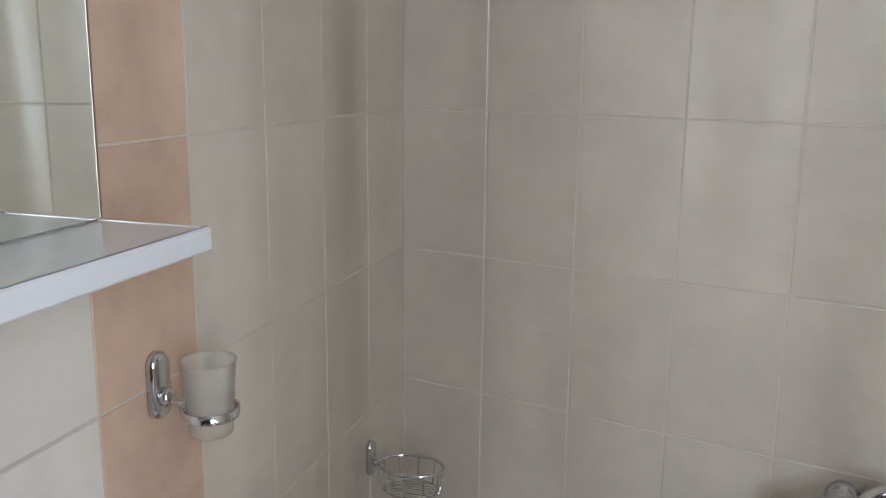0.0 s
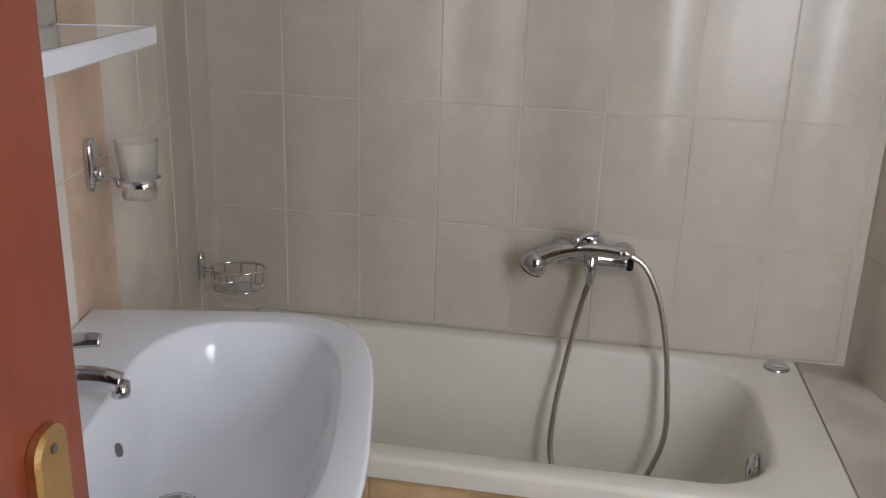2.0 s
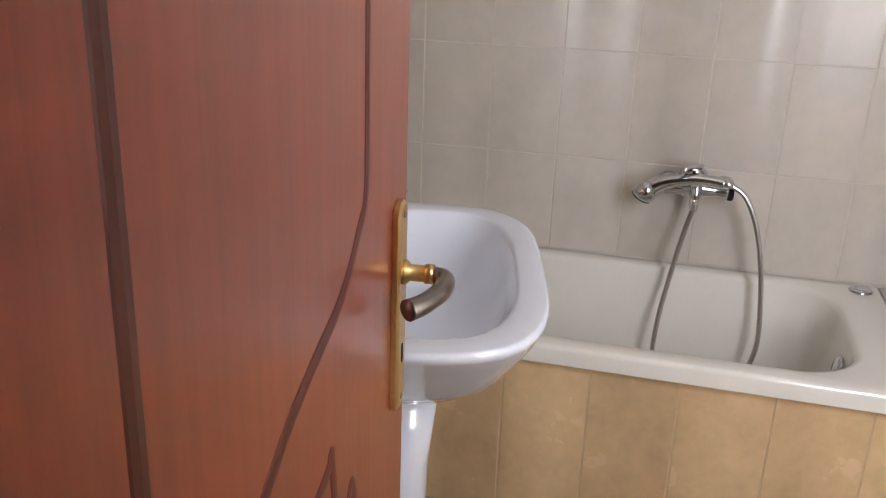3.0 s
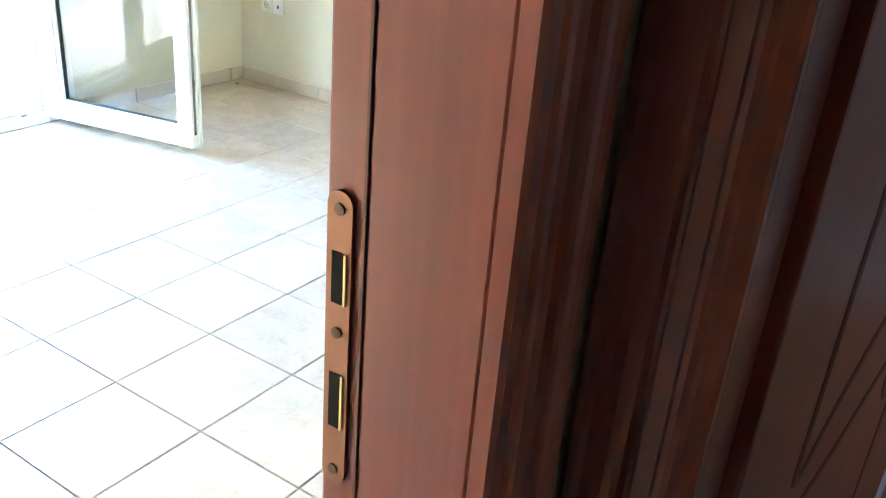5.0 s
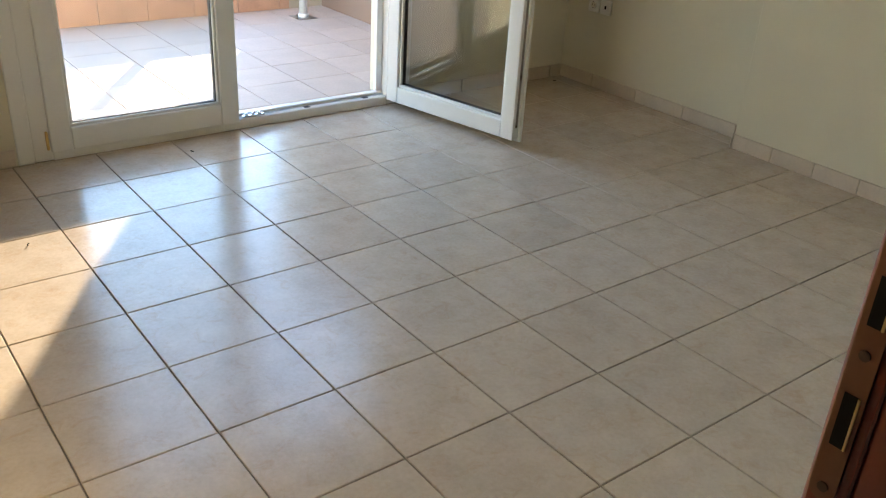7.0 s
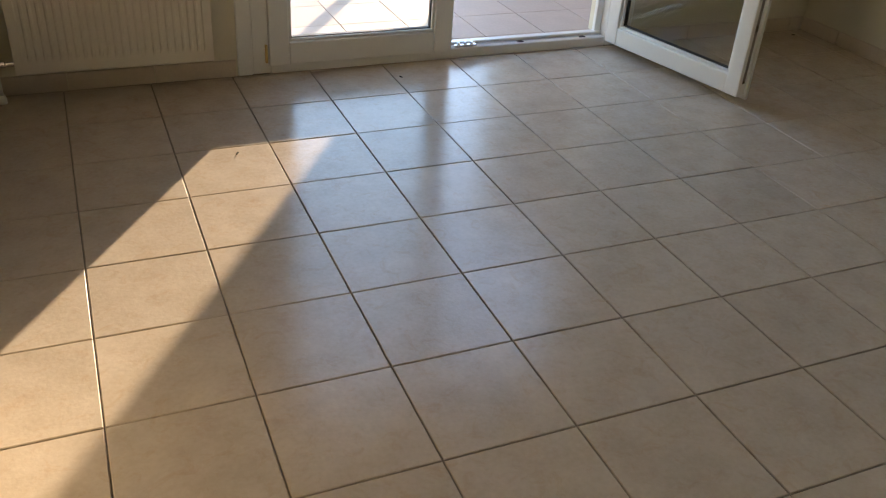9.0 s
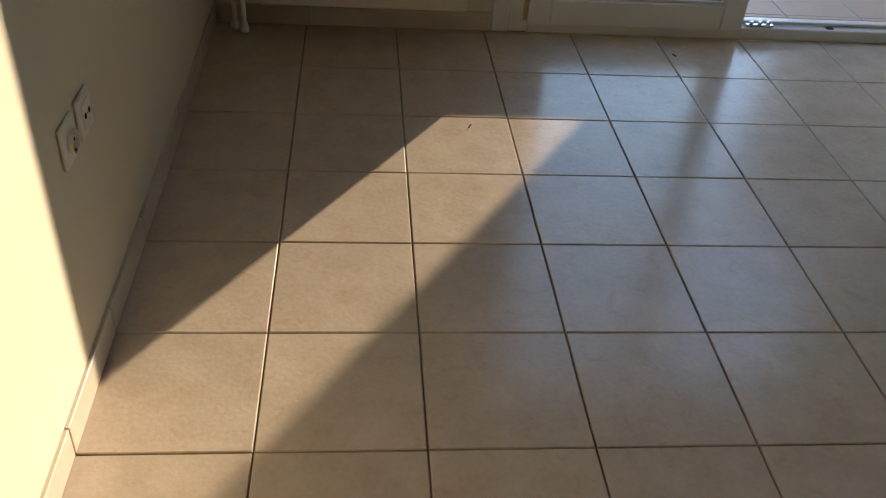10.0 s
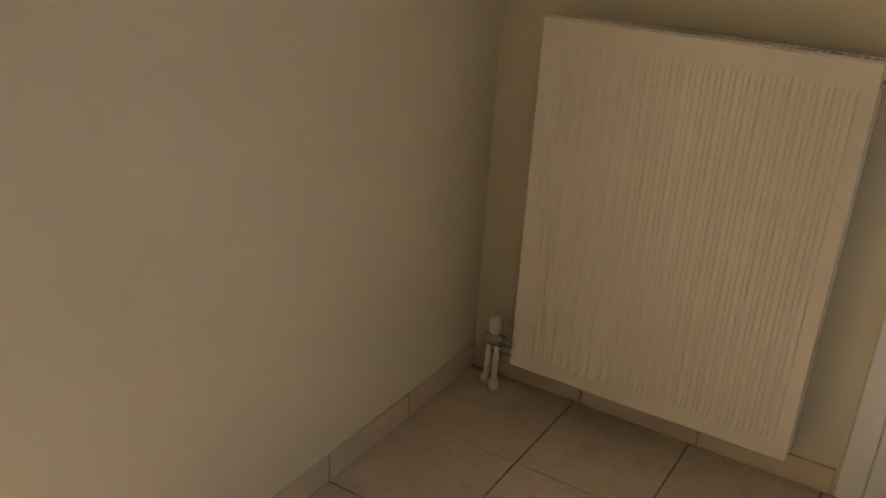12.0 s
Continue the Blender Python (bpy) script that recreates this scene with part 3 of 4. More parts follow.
# bedroom frame
bf = thing("door_frame", "reddish mahogany bedroom door frame with a strike plate", "door frame", kind="structure")
FM = pose((DOOR_L + DOOR_R) / 2, HALL_N, 0)
W2 = (DOOR_R - DOOR_L) / 2
casing(bf, FM, 2 * W2, 2.06, 0.92)
casing(bf, pose((DOOR_L + DOOR_R) / 2, SYD, 0, 0, 0, 180), 2 * W2 + 0.06, 2.09, 0.8)
cx = (DOOR_L + DOOR_R) / 2
for side in (-1, 1):
    x = cx + side * W2
    a, b = sorted((x, x + side * 0.02))
    part("jamb", box(a, b, HALL_N, -1.852, 0, 2.06, 0.002), M_WOOD, bf)
    a, b = sorted((x + side * 0.0005, x + side * 0.02))
    part("stop_rebate", box(a, b, -1.8515, SYD, 0, 2.06, 0.002), M_WOOD, bf)
    x2 = x - side * 0.0
    a, b = sorted((x2 - side * 0.0012, x2 + side * 0.004))
    part("seal", box(a, b, -1.8525, -1.8510, 0, 2.06), M_GROOVE, bf)
part("head", box(cx - W2, cx + W2, HALL_N + 0.001, SYD - 0.001, 2.04, 2.06), M_WOOD, bf)
SPY, SPZ = -1.8368, 1.155
plate = part("strike_plate", loft([[(DOOR_R - 0.0022, SPY + a, SPZ + b) for a, b in outline(-0.0082, 0.0082, -0.092, 0.092, 0.008, 5)],
                                   [(DOOR_R + 0.001, SPY + a, SPZ + b) for a, b in outline(-0.0082, 0.0082, -0.092, 0.092, 0.008, 5)]]), M_STRIKE, bf, "bronze strike plate with two bolt holes")
for z in (0.082, 0.010, -0.082):
    part("screw", lathe([(0.0034, 0), (0.0034, 0.0008), (0.0017, 0.001)], 12), M_SCREW, plate, m=pose(DOOR_R - 0.0022, SPY, SPZ + z, 0, -90, 0))
# black boxes for the dark holes, brass slips for the light on their edges
for z0, z1 in ((0.028, 0.058), (-0.052, -0.016)):
    part("bolt_hole", box(DOOR_R - 0.0028, DOOR_R + 0.0005, SPY - 0.0042, SPY + 0.0042, SPZ + z0, SPZ + z1), M_BLACK, plate)
    part("hole_lit_edge", box(DOOR_R - 0.0034, DOOR_R, SPY - 0.0056, SPY - 0.0042, SPZ + z0, SPZ + z1), M_BRASS, plate)

# bathroom frame and leaf
bf2 = thing("door_frame", "reddish mahogany bathroom door frame with moulded architraves", "door frame", kind="structure")
cy = (BD_N + BD_S) / 2
WB = (BD_N - BD_S) / 2
casing(bf2, pose(HALL_E, cy, 0, 0, 0, -90), 2 * WB, 2.06)
for side in (-1, 1):
    y = cy + side * WB
    a, b = sorted((y, y + side * 0.045))
    part("jamb", box(HALL_E, -1.009, a, b, 0, 2.06, 0.002), M_WOOD, bf2)
    a, b = sorted((y + side * 0.034, y + side * 0.045))
    part("stop_rebate", box(-1.009, -0.955, a, b, 0, 2.06, 0.001), M_WOOD, bf2)
part("head", box(HALL_E + 0.001, -0.956, cy - WB, cy + WB, 2.04, 2.06), M_WOOD, bf2)

LEAF_W = 0.762
LM = pose(-1.0, -2.004, 0.006, 0, 0, -6.7)
leaf = thing("door", "reddish mahogany bathroom door standing open, with brass handle plate", "door", LM, kind="structure")
part("panel", box(0, LEAF_W, -0.02, 0.02, 0, 2.03, 0.003), M_WOOD, leaf)
S0 = 0.062   # shift of the drawn panel lines along the leaf


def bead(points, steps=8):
    # slightly raised dark line in place of a cut groove and its shade
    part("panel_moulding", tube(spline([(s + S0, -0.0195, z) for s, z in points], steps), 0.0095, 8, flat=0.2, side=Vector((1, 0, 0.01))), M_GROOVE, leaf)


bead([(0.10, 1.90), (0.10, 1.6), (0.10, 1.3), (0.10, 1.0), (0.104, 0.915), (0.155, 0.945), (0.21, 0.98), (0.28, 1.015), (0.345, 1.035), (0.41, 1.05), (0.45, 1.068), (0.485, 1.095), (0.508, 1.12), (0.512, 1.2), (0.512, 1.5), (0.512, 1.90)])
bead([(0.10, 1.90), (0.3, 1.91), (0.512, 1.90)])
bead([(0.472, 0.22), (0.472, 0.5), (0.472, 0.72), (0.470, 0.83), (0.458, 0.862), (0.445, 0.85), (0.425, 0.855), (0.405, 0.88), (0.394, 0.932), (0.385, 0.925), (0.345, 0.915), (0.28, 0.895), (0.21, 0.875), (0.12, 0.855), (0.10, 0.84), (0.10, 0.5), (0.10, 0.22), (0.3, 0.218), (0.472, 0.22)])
PX, PZ0, PZ1 = 0.706, 0.838, 1.075


def handle_set(sgn, bar_bend):
    hs = part("handle_plate", loft([[(PX + a, sgn * 0.0205, (PZ0 + PZ1) / 2 + b) for a, b in outline(-0.021, 0.021, -(PZ1 - PZ0) / 2, (PZ1 - PZ0) / 2, 0.017, 6)],
                                    [(PX + a, sgn * 0.026, (PZ0 + PZ1) / 2 + b) for a, b in outline(-0.021, 0.021, -(PZ1 - PZ0) / 2, (PZ1 - PZ0) / 2, 0.017, 6)],
                                    [(PX + a, sgn * 0.0285, (PZ0 + PZ1) / 2 + b) for a, b in outline(-0.017, 0.017, -(PZ1 - PZ0) / 2 + 0.004, (PZ1 - PZ0) / 2 - 0.004, 0.014, 6)]]),
              M_BRASS, leaf, "brushed brass handle plate")
    zc = 0.998
    part("neck", lathe([(0.0135, 0), (0.0135, 0.004), (0.009, 0.008), (0.009, 0.03), (0.0105, 0.033)], 18), M_BRASS, hs, m=pose(PX, sgn * 0.028, zc, 90 * (1 if sgn < 0 else -1), 0, 0), smooth=True)
    pts = [(PX, sgn * 0.058, zc), (PX - 0.004, sgn * 0.071, zc - 0.001), (PX - 0.016, sgn * 0.075, zc - 0.003), (PX - 0.038, sgn * 0.072, zc - 0.005), (PX - 0.062, sgn * 0.060, zc - 0.008), (PX - 0.078, sgn * 0.048, zc - 0.009)]
    part("lever", tube(spline(pts, 8), lambda t: 0.0085 + 0.002 * math.sin(t * 3.1) + 0.009 * max(0, t - 0.7), 14), M_PEWTER, hs, "dark pewter lever", smooth=True)
    part("collar", tube([(PX, sgn * 0.052, zc), (PX, sgn * 0.061, zc)], 0.0105, 16), M_BRASS, hs, smooth=True)
    part("keyhole", loft([[(PX + a, sgn * y, 0.905 + b) for a, b in outline(-0.0035, 0.0035, -0.011, 0.011, 0.003, 4)] for y in (0.0275, 0.0292)]), M_BLACK, hs)
    for z in (PZ0 + 0.014, PZ1 - 0.014):
        part("screw", lathe([(0.0035, 0), (0.0035, 0.001)], 10), M_PEWTER, hs, m=pose(PX, sgn * 0.0283, z, 90 * (1 if sgn < 0 else -1), 0, 0))


handle_set(-1, 1)


# ---- bathroom things ----
def ring(u0, u1, y0, y1, z, r, n=8):
    return [(a, b, z) for a, b in outline(u0, u1, y0, y1, r, n)]


tub = thing("bathtub", "ivory enamelled bathtub built in behind a tiled apron", "bathtub", BM)
L, D, U0 = TUBL, TUBW, 0.112
rings = [ring(U0 + 0.002, L, -D, -0.002, RIM - 0.045, 0.012), ring(U0 + 0.002, L, -D, -0.002, RIM - 0.012, 0.012), ring(U0 + 0.004, L - 0.002, -D + 0.003, -0.003, RIM - 0.003, 0.012),
         ring(U0 + 0.012, L - 0.010, -D + 0.012, -0.008, RIM, 0.015), ring(U0 + 0.085, L - 0.115, -D + 0.052, -0.050, RIM, 0.16),
         ring(U0 + 0.094, L - 0.125, -D + 0.060, -0.058, RIM - 0.004, 0.16), ring(U0 + 0.103, L - 0.133, -D + 0.068, -0.066, RIM - 0.016, 0.16),
         ring(U0 + 0.13, L - 0.145, -D + 0.085, -0.083, RIM - 0.13, 0.15), ring(U0 + 0.18, L - 0.165, -D + 0.105, -0.103, RIM - 0.28, 0.14),
         ring(U0 + 0.23, L - 0.19, -D + 0.13, -0.128, RIM - 0.36, 0.13), ring(U0 + 0.31, L - 0.25, -D + 0.19, -0.188, RIM - 0.395, 0.10), ring(0.5, L - 0.5, -D + 0.3, -0.3, RIM - 0.40, 0.04)]
part("basin_shell", loft(rings, cap0=False), M_ENAMEL, tub, smooth=True)
part("rim_button", lathe([(0.030, 0), (0.031, 0.004), (0.026, 0.009), (0.020, 0.010), (0.018, 0.007), (0.004, 0.007)], 28), M_CHROME, tub, "chrome waste knob", m=pose(1.455, -0.062, RIM - 0.001), smooth=True)
ovp = part("overflow_plate", lathe([(0.034, 0), (0.034, 0.006), (0.028, 0.012), (0.010, 0.014)], 28), M_CHROME, tub, "chrome overflow cover", m=pose(L - 0.142, -0.40, RIM - 0.085, 0, -83, 0), smooth=True)
part("overflow_slot", box(-0.006, 0.006, -0.02, 0.02, 0.010, 0.0135), M_BLACK, ovp)
part("waste", lathe([(0.032, 0), (0.032, 0.003), (0.012, 0.005)], 24), M_CHROME, tub, m=pose(L - 0.42, -0.38, RIM - 0.4), smooth=True)

apron = structure("tub_apron", box(0, RW + 0.15, -D + 0.024, -D + 0.06, -0.006, RIM - 0.02), M_AGROUT, "ochre tiled apron in front of the bathtub")
apron.matrix_basis = BM
W0, W1 = RW, RW + TUBW * 0.2345
ledge = structure("tub_ledge", loft([[(TUBL + 0.002, 0, z), (TUBL + 0.002, -D + 0.024, z), (W1, -D + 0.024, z), (W0, 0, z)] for z in (RIM - 0.1, RIM - 0.004)]), M_BTILE, "tiled ledge at the end of the bathtub")
ledge.matrix_basis = BM

ledge_near = structure("tub_ledge_near", loft([[(0.003, 0, z), (0.003, -D + 0.024, z), (U0, -D + 0.024, z), (U0, 0, z)] for z in (RIM - 0.1, RIM - 0.012)]), M_BTILE, "narrow tiled ledge between the wall and the bathtub")
ledge_near.matrix_basis = BM

# shower mixer
MU, MZ = 0.995, 0.715
mixer = thing("shower_mixer", "chrome bath mixer with a hand shower resting on it", "mixer tap", BM @ pose(MU, 0, MZ))
part("body", tube(spline([(-0.085, -0.062, 0.0), (-0.05, -0.062, 0.002), (0, -0.062, 0.004), (0.05, -0.062, 0.002), (0.085, -0.062, 0.0)], 6), lambda t: 0.021 + 0.008 * math.exp(-((t - 0.5) * 6) ** 2), 20), M_CHROME, mixer, smooth=True)
for x in (-0.075, 0.075):
    part("wall_union", lathe([(0.030, 0), (0.030, 0.006), (0.022, 0.016), (0.018, 0.02), (0.018, 0.062)], 24), M_CHROME, mixer, m=pose(x, -0.001, 0, 90, 0, 0), smooth=True)
part("end_cap", lathe([(0.0195, 0), (0.021, 0.004), (0.021, 0.012), (0.017, 0.016)], 20), M_BLACK, mixer, "black end cap", m=pose(0.084, -0.062, -0.002, 0, 90, 0))
part("cartridge", lathe([(0.027, 0), (0.028, 0.02), (0.026, 0.040), (0.020, 0.052), (0.008, 0.057)], 24), M_CHROME, mixer, m=pose(0, -0.062, 0.005), smooth=True)
part("lever", tube(spline([(0.0, -0.062, 0.056), (-0.014, -0.085, 0.062), (-0.030, -0.12, 0.066), (-0.040, -0.15, 0.066)], 6), lambda t: 0.020 - 0.007 * t, 14, flat=0.5), M_CHROME, mixer, smooth=True)
part("spout_foot", tube(spline([(0.0, -0.078, 0.02), (0.0, -0.092, -0.005), (0.0, -0.096, -0.03), (0.0, -0.097, -0.052)], 6), lambda t: 0.019 - 0.009 * t, 16), M_CHROME, mixer, smooth=True)
part("cradle", box(-0.018, 0.02, -0.115, -0.06, 0.018, 0.04, 0.006), M_CHROME, mixer)
hs = thing("hand_shower", "chrome hand shower lying across the bath mixer", "hand shower", BM @ pose(MU, 0, MZ))
HY = -0.105
part("grip", tube(spline([(0.07, HY, 0.032), (0.03, HY, 0.036), (-0.02, HY, 0.035), (-0.07, HY, 0.026), (-0.105, HY - 0.002, 0.012), (-0.128, HY - 0.004, -0.006)], 8), lambda t: 0.0155 + 0.010 * max(0, t - 0.35) / 0.65, 18), M_CHROME, hs, smooth=True)
hd = part("spray_head", lathe([(0.010, 0.034), (0.023, 0.028), (0.031, 0.012), (0.033, -0.004), (0.031, -0.012)], 26), M_CHROME, hs, m=pose(-0.133, HY - 0.004, -0.010, 12, 28, 0), smooth=True)
part("spray_face", lathe([(0.029, -0.0165), (0.030, -0.010)], 26), M_BLACK, hd, "dark nozzle face")
part("hose_nut", lathe([(0.0105, 0), (0.0115, 0.004), (0.0115, 0.02), (0.008, 0.026)], 14), M_CHROME, hs, m=pose(0.066, HY, 0.032, 0, 92, 0), smooth=True)
hose_pts = spline([(MU + 0.088, HY, MZ + 0.03), (MU + 0.125, HY - 0.002, MZ + 0.005), (MU + 0.16, HY - 0.008, MZ - 0.06), (MU + 0.187, HY - 0.02, MZ - 0.16), (MU + 0.203, -0.15, MZ - 0.28),
                   (MU + 0.203, -0.19, MZ - 0.40), (MU + 0.15, -0.23, MZ - 0.515), (MU + 0.08, -0.26, MZ - 0.575), (MU - 0.01, -0.24, MZ - 0.56), (MU - 0.058, -0.20, MZ - 0.47),
                   (MU - 0.058, -0.165, MZ - 0.36), (MU - 0.040, -0.125, MZ - 0.24), (MU - 0.018, -0.102, MZ - 0.12), (MU - 0.002, -0.097, MZ - 0.05)], 26)
hose = part("shower_hose", tube(hose_pts, 0.0055, 8), M_HOSE, None, smooth=True)
hose.matrix_basis = BM
tagged(hose, "ribbed steel shower hose hanging in a loop into the tub", "shower hose")
bm = bmesh.new()
for i in range(1, len(hose_pts) - 1):
    a, b = hose_pts[i], hose_pts[i + 1]
    d = (b - a).normalized()
    for f in (0.0, 0.5):
        c = a.lerp(b, f)
        tube([c - d * 0.0013, c + d * 0.0013], 0.0068, 8, bm)
part("rib", bm, M_HOSE, hose)["kind"] = "stuff"

# soap basket and tumbler on the mirror wall
NW = CORNER[1]


def wall_plate(parent, w, h, m):
    part("wall_plate", loft([[(a, -y, b) for a, b in outline(-w / 2 + q, w / 2 - q, -h / 2 + q, h / 2 - q, w / 2 - q - 0.0005, 8)] for y, q in ((0.0, 0), (0.007, 0), (0.012, 0.004), (0.013, 0.008))]),
         M_CHROME, parent, m=m, smooth=True)


def oval(cx, cy, z, a, b, n=40):
    return [(cx + a * math.cos(2 * math.pi * k / n), cy + b * math.sin(2 * math.pi * k / n), z) for k in range(n)]


soap = thing("soap_basket", "chrome wire soap basket on a wall plate above the tub", "soap basket", pose(1.245, NW - 0.0015, 0.658))
wall_plate(soap, 0.032, 0.075, None)
part("top_ring", tube(oval(0.0, -0.092, -0.005, 0.048, 0.068), 0.0035, 8, closed=True), M_CHROME, soap, smooth=True)
part("bottom_ring", tube(oval(0.0, -0.092, -0.056, 0.042, 0.060), 0.0022, 8, closed=True), M_CHROME, soap, smooth=True)
for k in range(10):
    th = 2 * math.pi * k / 10
    part("wire", tube([(0.048 * math.cos(th), -0.092 + 0.068 * math.sin(th), -0.005), (0.042 * math.cos(th), -0.092 + 0.060 * math.sin(th), -0.056)], 0.0017, 6), M_CHROME, soap)
for k in range(7):
    x = -0.03 + 0.01 * k
    y = 0.060 * math.sqrt(1 - (x / 0.042) ** 2)
    part("wire", tube([(x, -0.092 - y, -0.056), (x, -0.092 + y, -0.056)], 0.0015, 6), M_CHROME, soap)
part("arm", tube([(0, -0.008, -0.012), (0, -0.028, -0.006)], 0.006, 12), M_CHROME, soap, smooth=True)

cup = thing("tumbler_holder", "frosted glass tumbler in a chrome wall holder", "tumbler holder", pose(0.553, NW - 0.0015, 1.062))
wall_plate(cup, 0.036, 0.086, None)
part("arm", tube(spline([(0, -0.01, -0.014), (0, -0.024, -0.017), (0, -0.042, -0.022)], 5), 0.0065, 12), M_CHROME, cup, smooth=True)
part("boss", lathe([(0.011, 0), (0.013, 0.006), (0.009, 0.013)], 16), M_CHROME, cup, m=pose(0, -0.011, -0.014, 90, 0, 0), smooth=True)
CUPY = -0.076
bmr = loft([oval(0, CUPY, -0.030, 0.0345, 0.0345), oval(0, CUPY, -0.018, 0.0355, 0.0355), oval(0, CUPY, -0.018, 0.033, 0.033), oval(0, CUPY, -0.030, 0.032, 0.032), oval(0, CUPY, -0.030, 0.0345, 0.0345)], cap0=False, cap1=False)
part("ring", bmr, M_CHROME, cup, smooth=True)
part("tumbler", lathe([(0.024, -0.052), (0.0265, -0.050), (0.0325, 0.038), (0.0335, 0.041), (0.0315, 0.040), (0.0245, -0.046), (0.002, -0.046)], 32), M_FROST, cup, "frosted glass tumbler", m=pose(0, CUPY, 0), smooth=True)

# shelf and mirror
shelf = thing("shelf", "white glossy bathroom shelf under the mirror", "shelf")
part("board", loft([[(a, b, z) for a, b in outline(-0.09 + q, 0.468 - q, NW - 0.135 + q, NW - 0.0015 - q, 0.005, 4)] for z, q in ((1.258, 0.002), (1.261, 0), (1.279, 0), (1.281, 0.002))]), M_PORC, shelf)
part("front_edge", loft([[(a, b, z) for a, b in outline(-0.09 + q, 0.472 - q, NW - 0.142 + q, NW - 0.1352 - q / 3, 0.003, 4)] for z, q in ((1.257, 0.0015), (1.259, 0), (1.281, 0), (1.283, 0.002))]), M_PORC, shelf)
part("end_edge", loft([[(a, b, z) for a, b in outline(0.4682 + q / 3, 0.472 - q, NW - 0.1350, NW - 0.0015, 0.0015, 3)] for z, q in ((1.257, 0.001), (1.259, 0), (1.2805, 0), (1.282, 0.001))]), M_PORC, shelf)
mirror = thing("mirror", "frameless wall mirror above the white shelf", "mirror")
part("silvering", box(-0.09, 0.468, NW - 0.0065, NW - 0.0015, 1.2835, 2.0), M_MIRROR, mirror)
part("edge_strip", box(0.468, 0.4715, NW - 0.007, NW - 0.0015, 1.2835, 2.0), M_PEWTER, mirror)
bracket = part("shelf_bracket", box(0.33, 0.35, NW - 0.06, NW - 0.008, 1.243, 1.2575, 0.002), M_CHROME, None)
tagged(bracket, "small chrome bracket under the bathroom shelf", "shelf bracket")

# washbasin
BX, BZ = 0.160, 0.845
basin = thing("washbasin", "white porcelain pedestal washbasin beside the open door", "washbasin", pose(BX, NW - 0.0015, 0))


def bring(a, front, back, z, n=21, e=3.8, bowl=False):
    """Basin outline: straight sides from the wall at y = back, a bowed front at y = front, half width a; bowl: rounded at the back too."""
    if bowl:
        yc, h, out = (front + back) / 2, (back - front) / 2, []
        for k in range(n + 5):
            th = radians(112 + 316 * k / (n + 4))
            c, q = math.cos(th), math.sin(th)
            out.append((a * math.copysign(abs(c) ** (2 / 3.0), c), yc + h * math.copysign(abs(q) ** (2 / 3.0), q), z))
        return out
    ym = back + (front - back) * 0.42
    out = [(-a, back, z), (-a, (back + ym) / 2, z)]
    for k in range(n + 1):
        th = math.pi * k / n
        c, q = math.cos(th), math.sin(th)
        out.append((-a * math.copysign(abs(c) ** (2 / e), c), ym + (front - ym) * abs(q) ** (2 / e), z))
    return out + [(a, (back + ym) / 2, z), (a, back, z)]


def even(points, n=64, yc=-0.205):
    """The same outline met by n rays from one centre, so that rings of different shape join without twist."""
    out, z, m = [], points[0][2], len(points)
    for k in range(n):
        th = math.tau * (k + 0.5) / n
        c, q = math.cos(th), math.sin(th)
        best = 0.0
        for i in range(m):
            ax, ay = points[i][0], points[i][1] - yc
            bx, by = points[(i + 1) % m][0] - ax, points[(i + 1) % m][1] - yc - ay
            den = c * by - q * bx
            if abs(den) > 1e-12:
                far, along = (ax * by - ay * bx) / den, (ax * q - ay * c) / den
                if -1e-6 <= along <= 1 + 1e-6 and far > best:
                    best = far
        out.append((c * best, yc + q * best, z))
    return out


HWB, DEP = 0.335, 0.456
rr = [bring(0.10, -0.32, -0.03, BZ - 0.195), bring(0.15, -0.36, -0.02, BZ - 0.175), bring(0.205, -0.40, -0.01, BZ - 0.135), bring(0.25, -0.425, -0.004, BZ - 0.09),
      bring(0.300, -0.445, -0.002, BZ - 0.045), bring(0.326, -0.453, -0.001, BZ - 0.020), bring(HWB, -DEP, -0.001, BZ - 0.010), bring(HWB, -DEP, -0.001, BZ - 0.005),
      bring(HWB - 0.002, -DEP + 0.002, -0.002, BZ - 0.001), bring(HWB - 0.006, -DEP + 0.006, -0.006, BZ), bring(HWB - 0.045, -DEP + 0.040, -0.112, BZ, bowl=True),
      bring(HWB - 0.049, -DEP + 0.044, -0.115, BZ - 0.001, bowl=True), bring(HWB - 0.053, -DEP + 0.048, -0.118, BZ - 0.005, bowl=True),
      bring(HWB - 0.070, -DEP + 0.060, -0.128, BZ - 0.03, bowl=True), bring(HWB - 0.098, -DEP + 0.082, -0.145, BZ - 0.085, bowl=True), bring(HWB - 0.155, -DEP + 0.13, -0.155, BZ - 0.122, bowl=True), bring(0.06, -0.245, -0.165, BZ - 0.138, bowl=True)]
part("bowl", loft([even(k) for k in rr]), M_PORC, basin, smooth=True)
part("pedestal", loft([bring(0.115, -0.300, -0.03, 0.0), bring(0.110, -0.294, -0.03, 0.04), bring(0.092, -0.276, -0.03, 0.25), bring(0.092, -0.282, -0.03, 0.5), bring(0.10, -0.298, -0.02, BZ - 0.186)]), M_PORC, basin, smooth=True)
part("waste", lathe([(0.03, 0), (0.03, 0.004), (0.02, 0.006), (0.018, 0.003), (0.003, 0.003)], 24), M_CHROME, basin, "chrome waste ring", m=pose(0, -0.205, BZ - 0.1385), smooth=True)
part("overflow_hole", lathe([(0.009, 0), (0.009, 0.003)], 18), M_PEWTER, basin, m=pose(0, -0.141, BZ - 0.055, 72, 0, 0))
tap = thing("basin_mixer", "chrome single-lever basin mixer tap", "mixer tap", pose(BX, NW - 0.06, BZ))
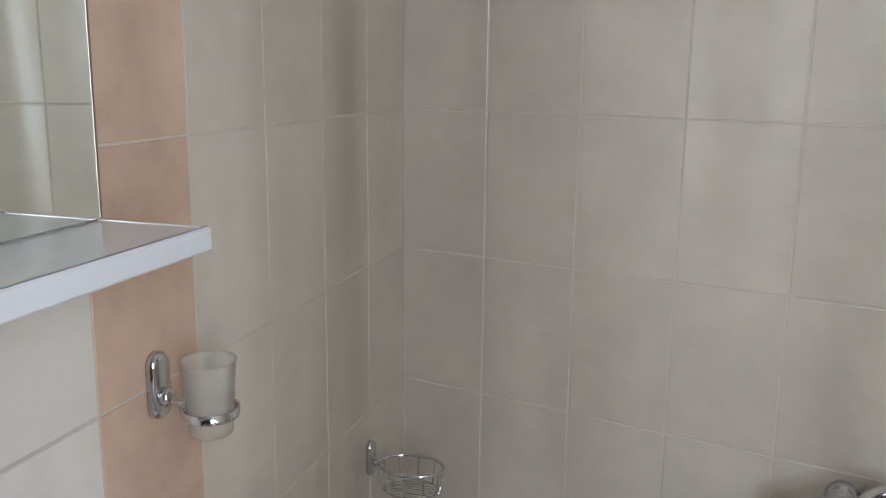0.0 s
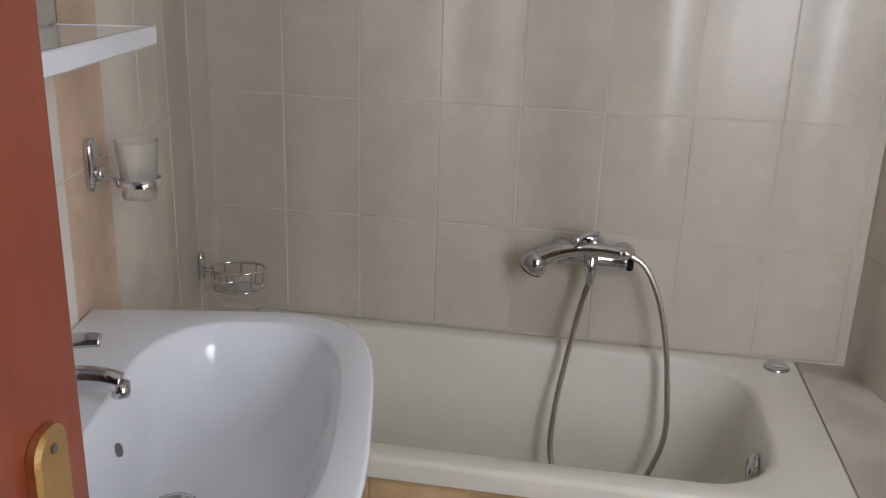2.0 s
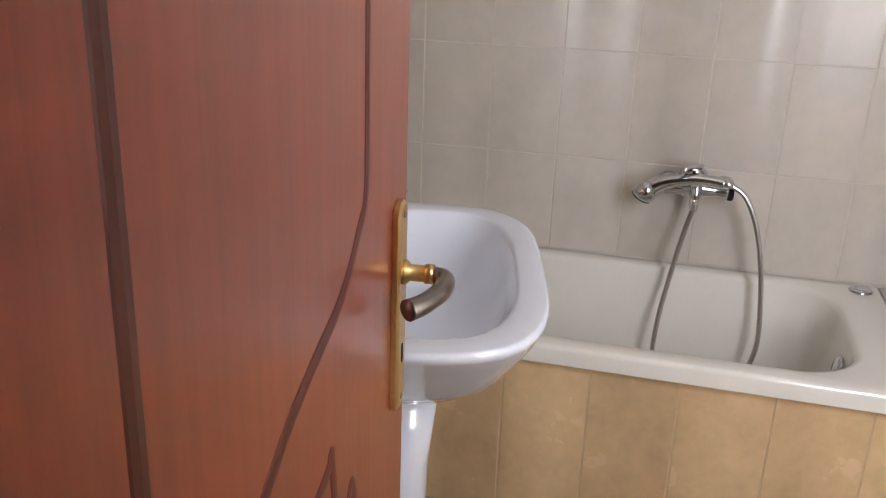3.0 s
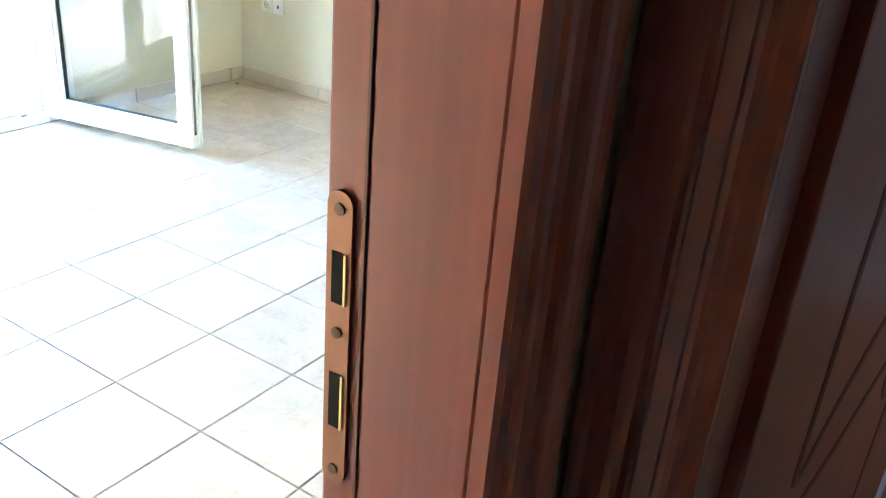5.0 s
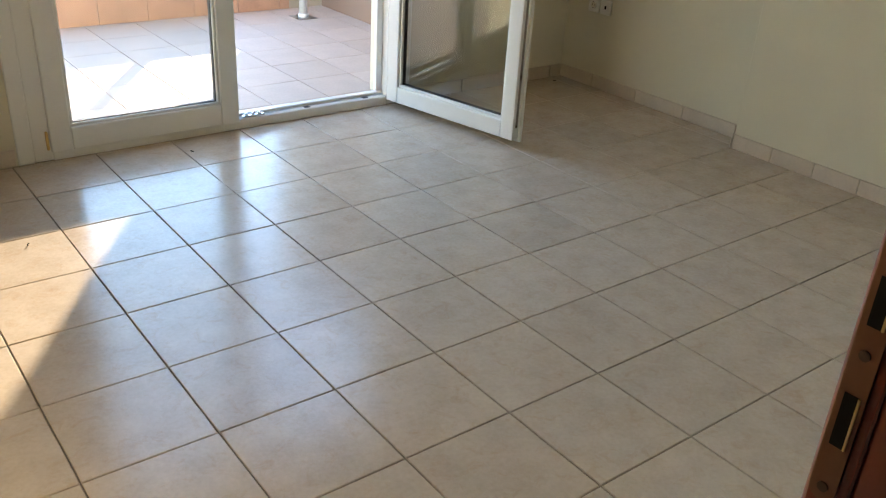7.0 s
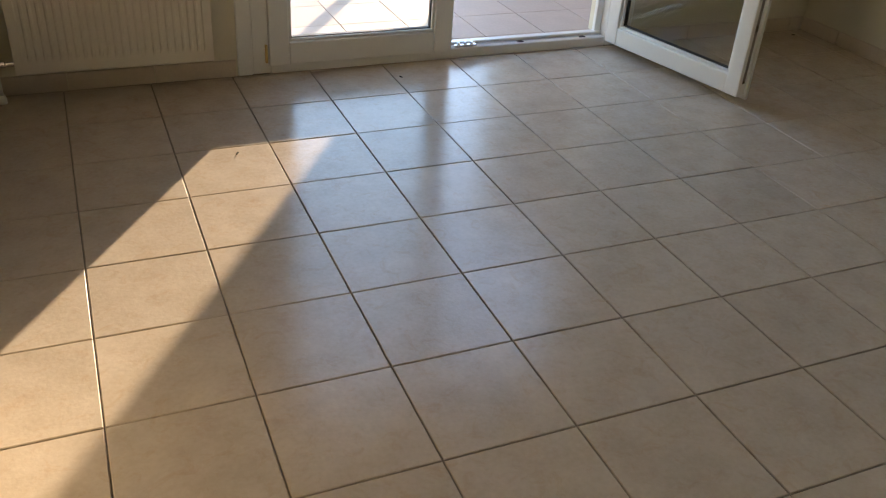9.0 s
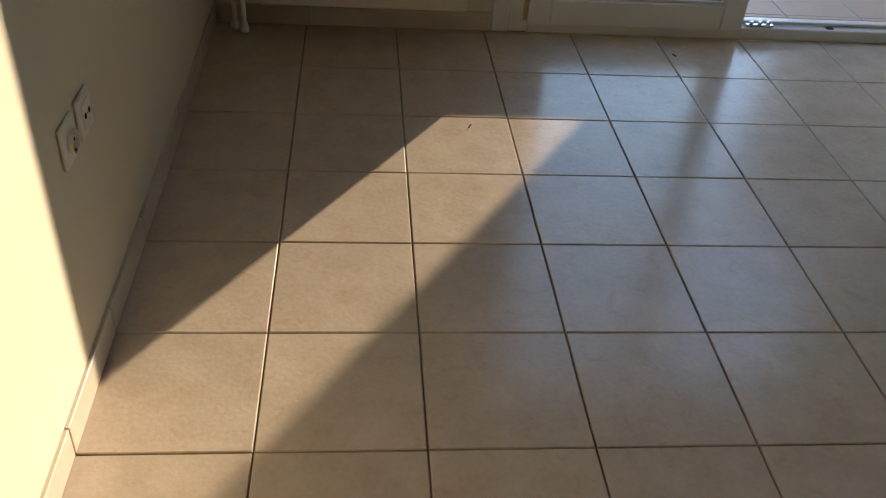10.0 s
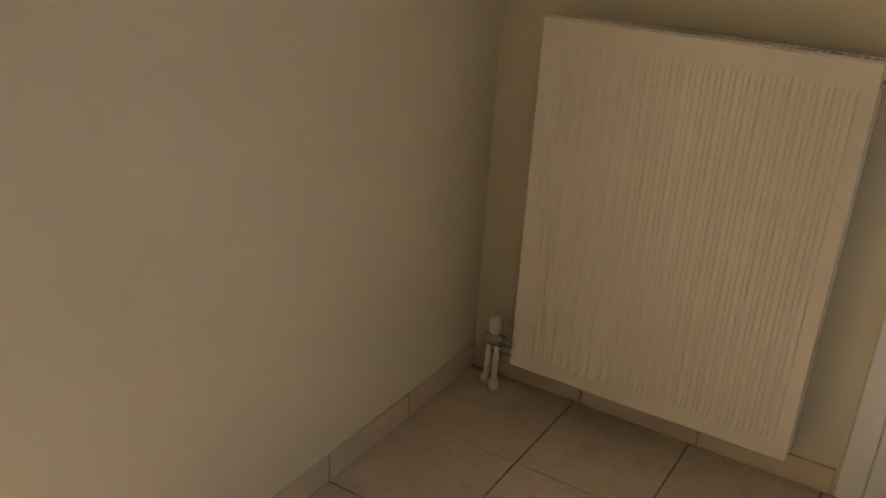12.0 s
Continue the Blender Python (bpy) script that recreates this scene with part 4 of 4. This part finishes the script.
part("body", lathe([(0.027, 0), (0.027, 0.005), (0.022, 0.01), (0.021, 0.058), (0.023, 0.070), (0.018, 0.082), (0.005, 0.085)], 26), M_CHROME, tap, smooth=True)
part("spout", tube(spline([(0, -0.012, 0.040), (0, -0.04, 0.046), (0, -0.075, 0.044), (0, -0.094, 0.038)], 8), lambda t: 0.0135 - 0.001 * t, 16), M_CHROME, tap, smooth=True)
part("aerator", lathe([(0.011, 0), (0.012, 0.004), (0.012, 0.016)], 18), M_CHROME, tap, m=pose(0, -0.093, 0.021), smooth=True)
part("lever", tube(spline([(0, 0.004, 0.084), (0, -0.02, 0.090), (0, -0.055, 0.094), (0, -0.075, 0.094)], 6), lambda t: 0.0125 - 0.004 * t, 14, flat=0.5), M_CHROME, tap, smooth=True)

# small insect-like speck and debris on the bedroom floor
for k, (x, y) in enumerate(((-1.13, 0.93), (-0.30, 1.50), (1.98, 1.60))):
    speck = part("debris", tube(spline([(0, 0, 0.003), (0.008, 0.002, 0.004), (0.018, 0.001, 0.003)], 3), 0.0022, 6), M_BLACK, None, m=pose(x, y, 0.0, 0, 0, 60 + 50 * k))
    tagged(speck, "tiny dark speck of debris on the floor tiles", "debris", group="floor debris")


# ---- tiles ----
FLAT = pose(0, 0, -0.006)


def in_bath(x, y):
    return x > -0.953 and y < -1.842


tiling(floor, "tile", FLAT, WX, EX, SY, NY - 0.004, T, T, 0.0035, 0.006, M_FLOOR, 0, 0, skip=lambda x, y: x > EX2 and y < STEP - 0.1, bevel=0.0022)
tiling(floor, "tile", FLAT, -4.15, HALL_E, -4.5, SY, T, T, 0.0035, 0.006, M_FLOOR, 0, 0)
tiling(floor, "tile", FLAT, -1.085, 1.9, -3.8, -1.85, T, T, 0.0035, 0.006, M_BFLOOR, 0.1, 0)
tiling(balcony, "tile", pose(0, 0, -0.026), -2.2, 1.8, NY + 0.28, 4.05, T, T, 0.004, 0.006, M_BALC, 0, 0)
tiling(bpy.data.objects["balcony_parapet"], "cladding_tile", pose(0, 4.05, 0, 90, 0, 0), -2.2, 1.515, -0.02, 0.20, T, 0.22, 0.004, 0.008, M_TERRA, 0.1, -0.02)
# skirting
SK = 0.072
tiling(wall_west, "skirting_tile", pose(WX, 0, 0, 90, 0, 90), SY, NY - 0.01, 0.001, SK, T, 1, 0.0045, 0.009, M_SKIRT, 0, -0.5)
tiling(wall_north, "skirting_tile", pose(0, NY, 0, 90, 0, 0), WX + 0.01, -0.976, 0.001, SK, T, 1, 0.0045, 0.009, M_SKIRT, -0.98, -0.5)
tiling(wall_north, "skirting_tile", pose(0, NY, 0, 90, 0, 0), 0.976, EX - 0.01, 0.001, SK, T, 1, 0.0045, 0.009, M_SKIRT, 0.0, -0.5)
tiling(wall_east, "skirting_tile", pose(EX, 0, 0, 90, 0, -90), -NY + 0.001, -STEP - 0.001, 0.001, SK, T, 1, 0.0045, 0.009, M_SKIRT, -0.42, -0.5)
tiling(pillar, "skirting_tile", pose(EX2, 0, 0, 90, 0, -90), -STEP, 1.77, 0.001, SK, 0.22, 1, 0.0045, 0.009, M_SKIRT, -STEP, -0.5)
tiling(pillar, "skirting_tile", pose(0, STEP, 0, 90, 0, 180), -EX + 0.01, -EX2 + 0.009, 0.001, SK, 0.3, 1, 0.003, 0.009, M_SKIRT, -EX, -0.5)
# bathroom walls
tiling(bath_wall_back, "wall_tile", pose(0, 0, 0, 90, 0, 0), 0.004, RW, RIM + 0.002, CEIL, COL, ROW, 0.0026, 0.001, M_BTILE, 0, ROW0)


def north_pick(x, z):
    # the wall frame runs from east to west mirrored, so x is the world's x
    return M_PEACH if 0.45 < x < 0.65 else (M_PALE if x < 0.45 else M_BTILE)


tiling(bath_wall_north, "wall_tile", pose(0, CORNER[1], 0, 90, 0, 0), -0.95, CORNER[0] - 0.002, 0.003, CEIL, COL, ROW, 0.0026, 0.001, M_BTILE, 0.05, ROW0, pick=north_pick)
tiling(apron, "apron_tile", pose(0, -D + 0.024, 0, 90, 0, 0), 0.0, RW + 0.14, 0.003, RIM - 0.035, COL, 0.6, 0.003, 0.0012, M_TFRONT, 0, -0.05)
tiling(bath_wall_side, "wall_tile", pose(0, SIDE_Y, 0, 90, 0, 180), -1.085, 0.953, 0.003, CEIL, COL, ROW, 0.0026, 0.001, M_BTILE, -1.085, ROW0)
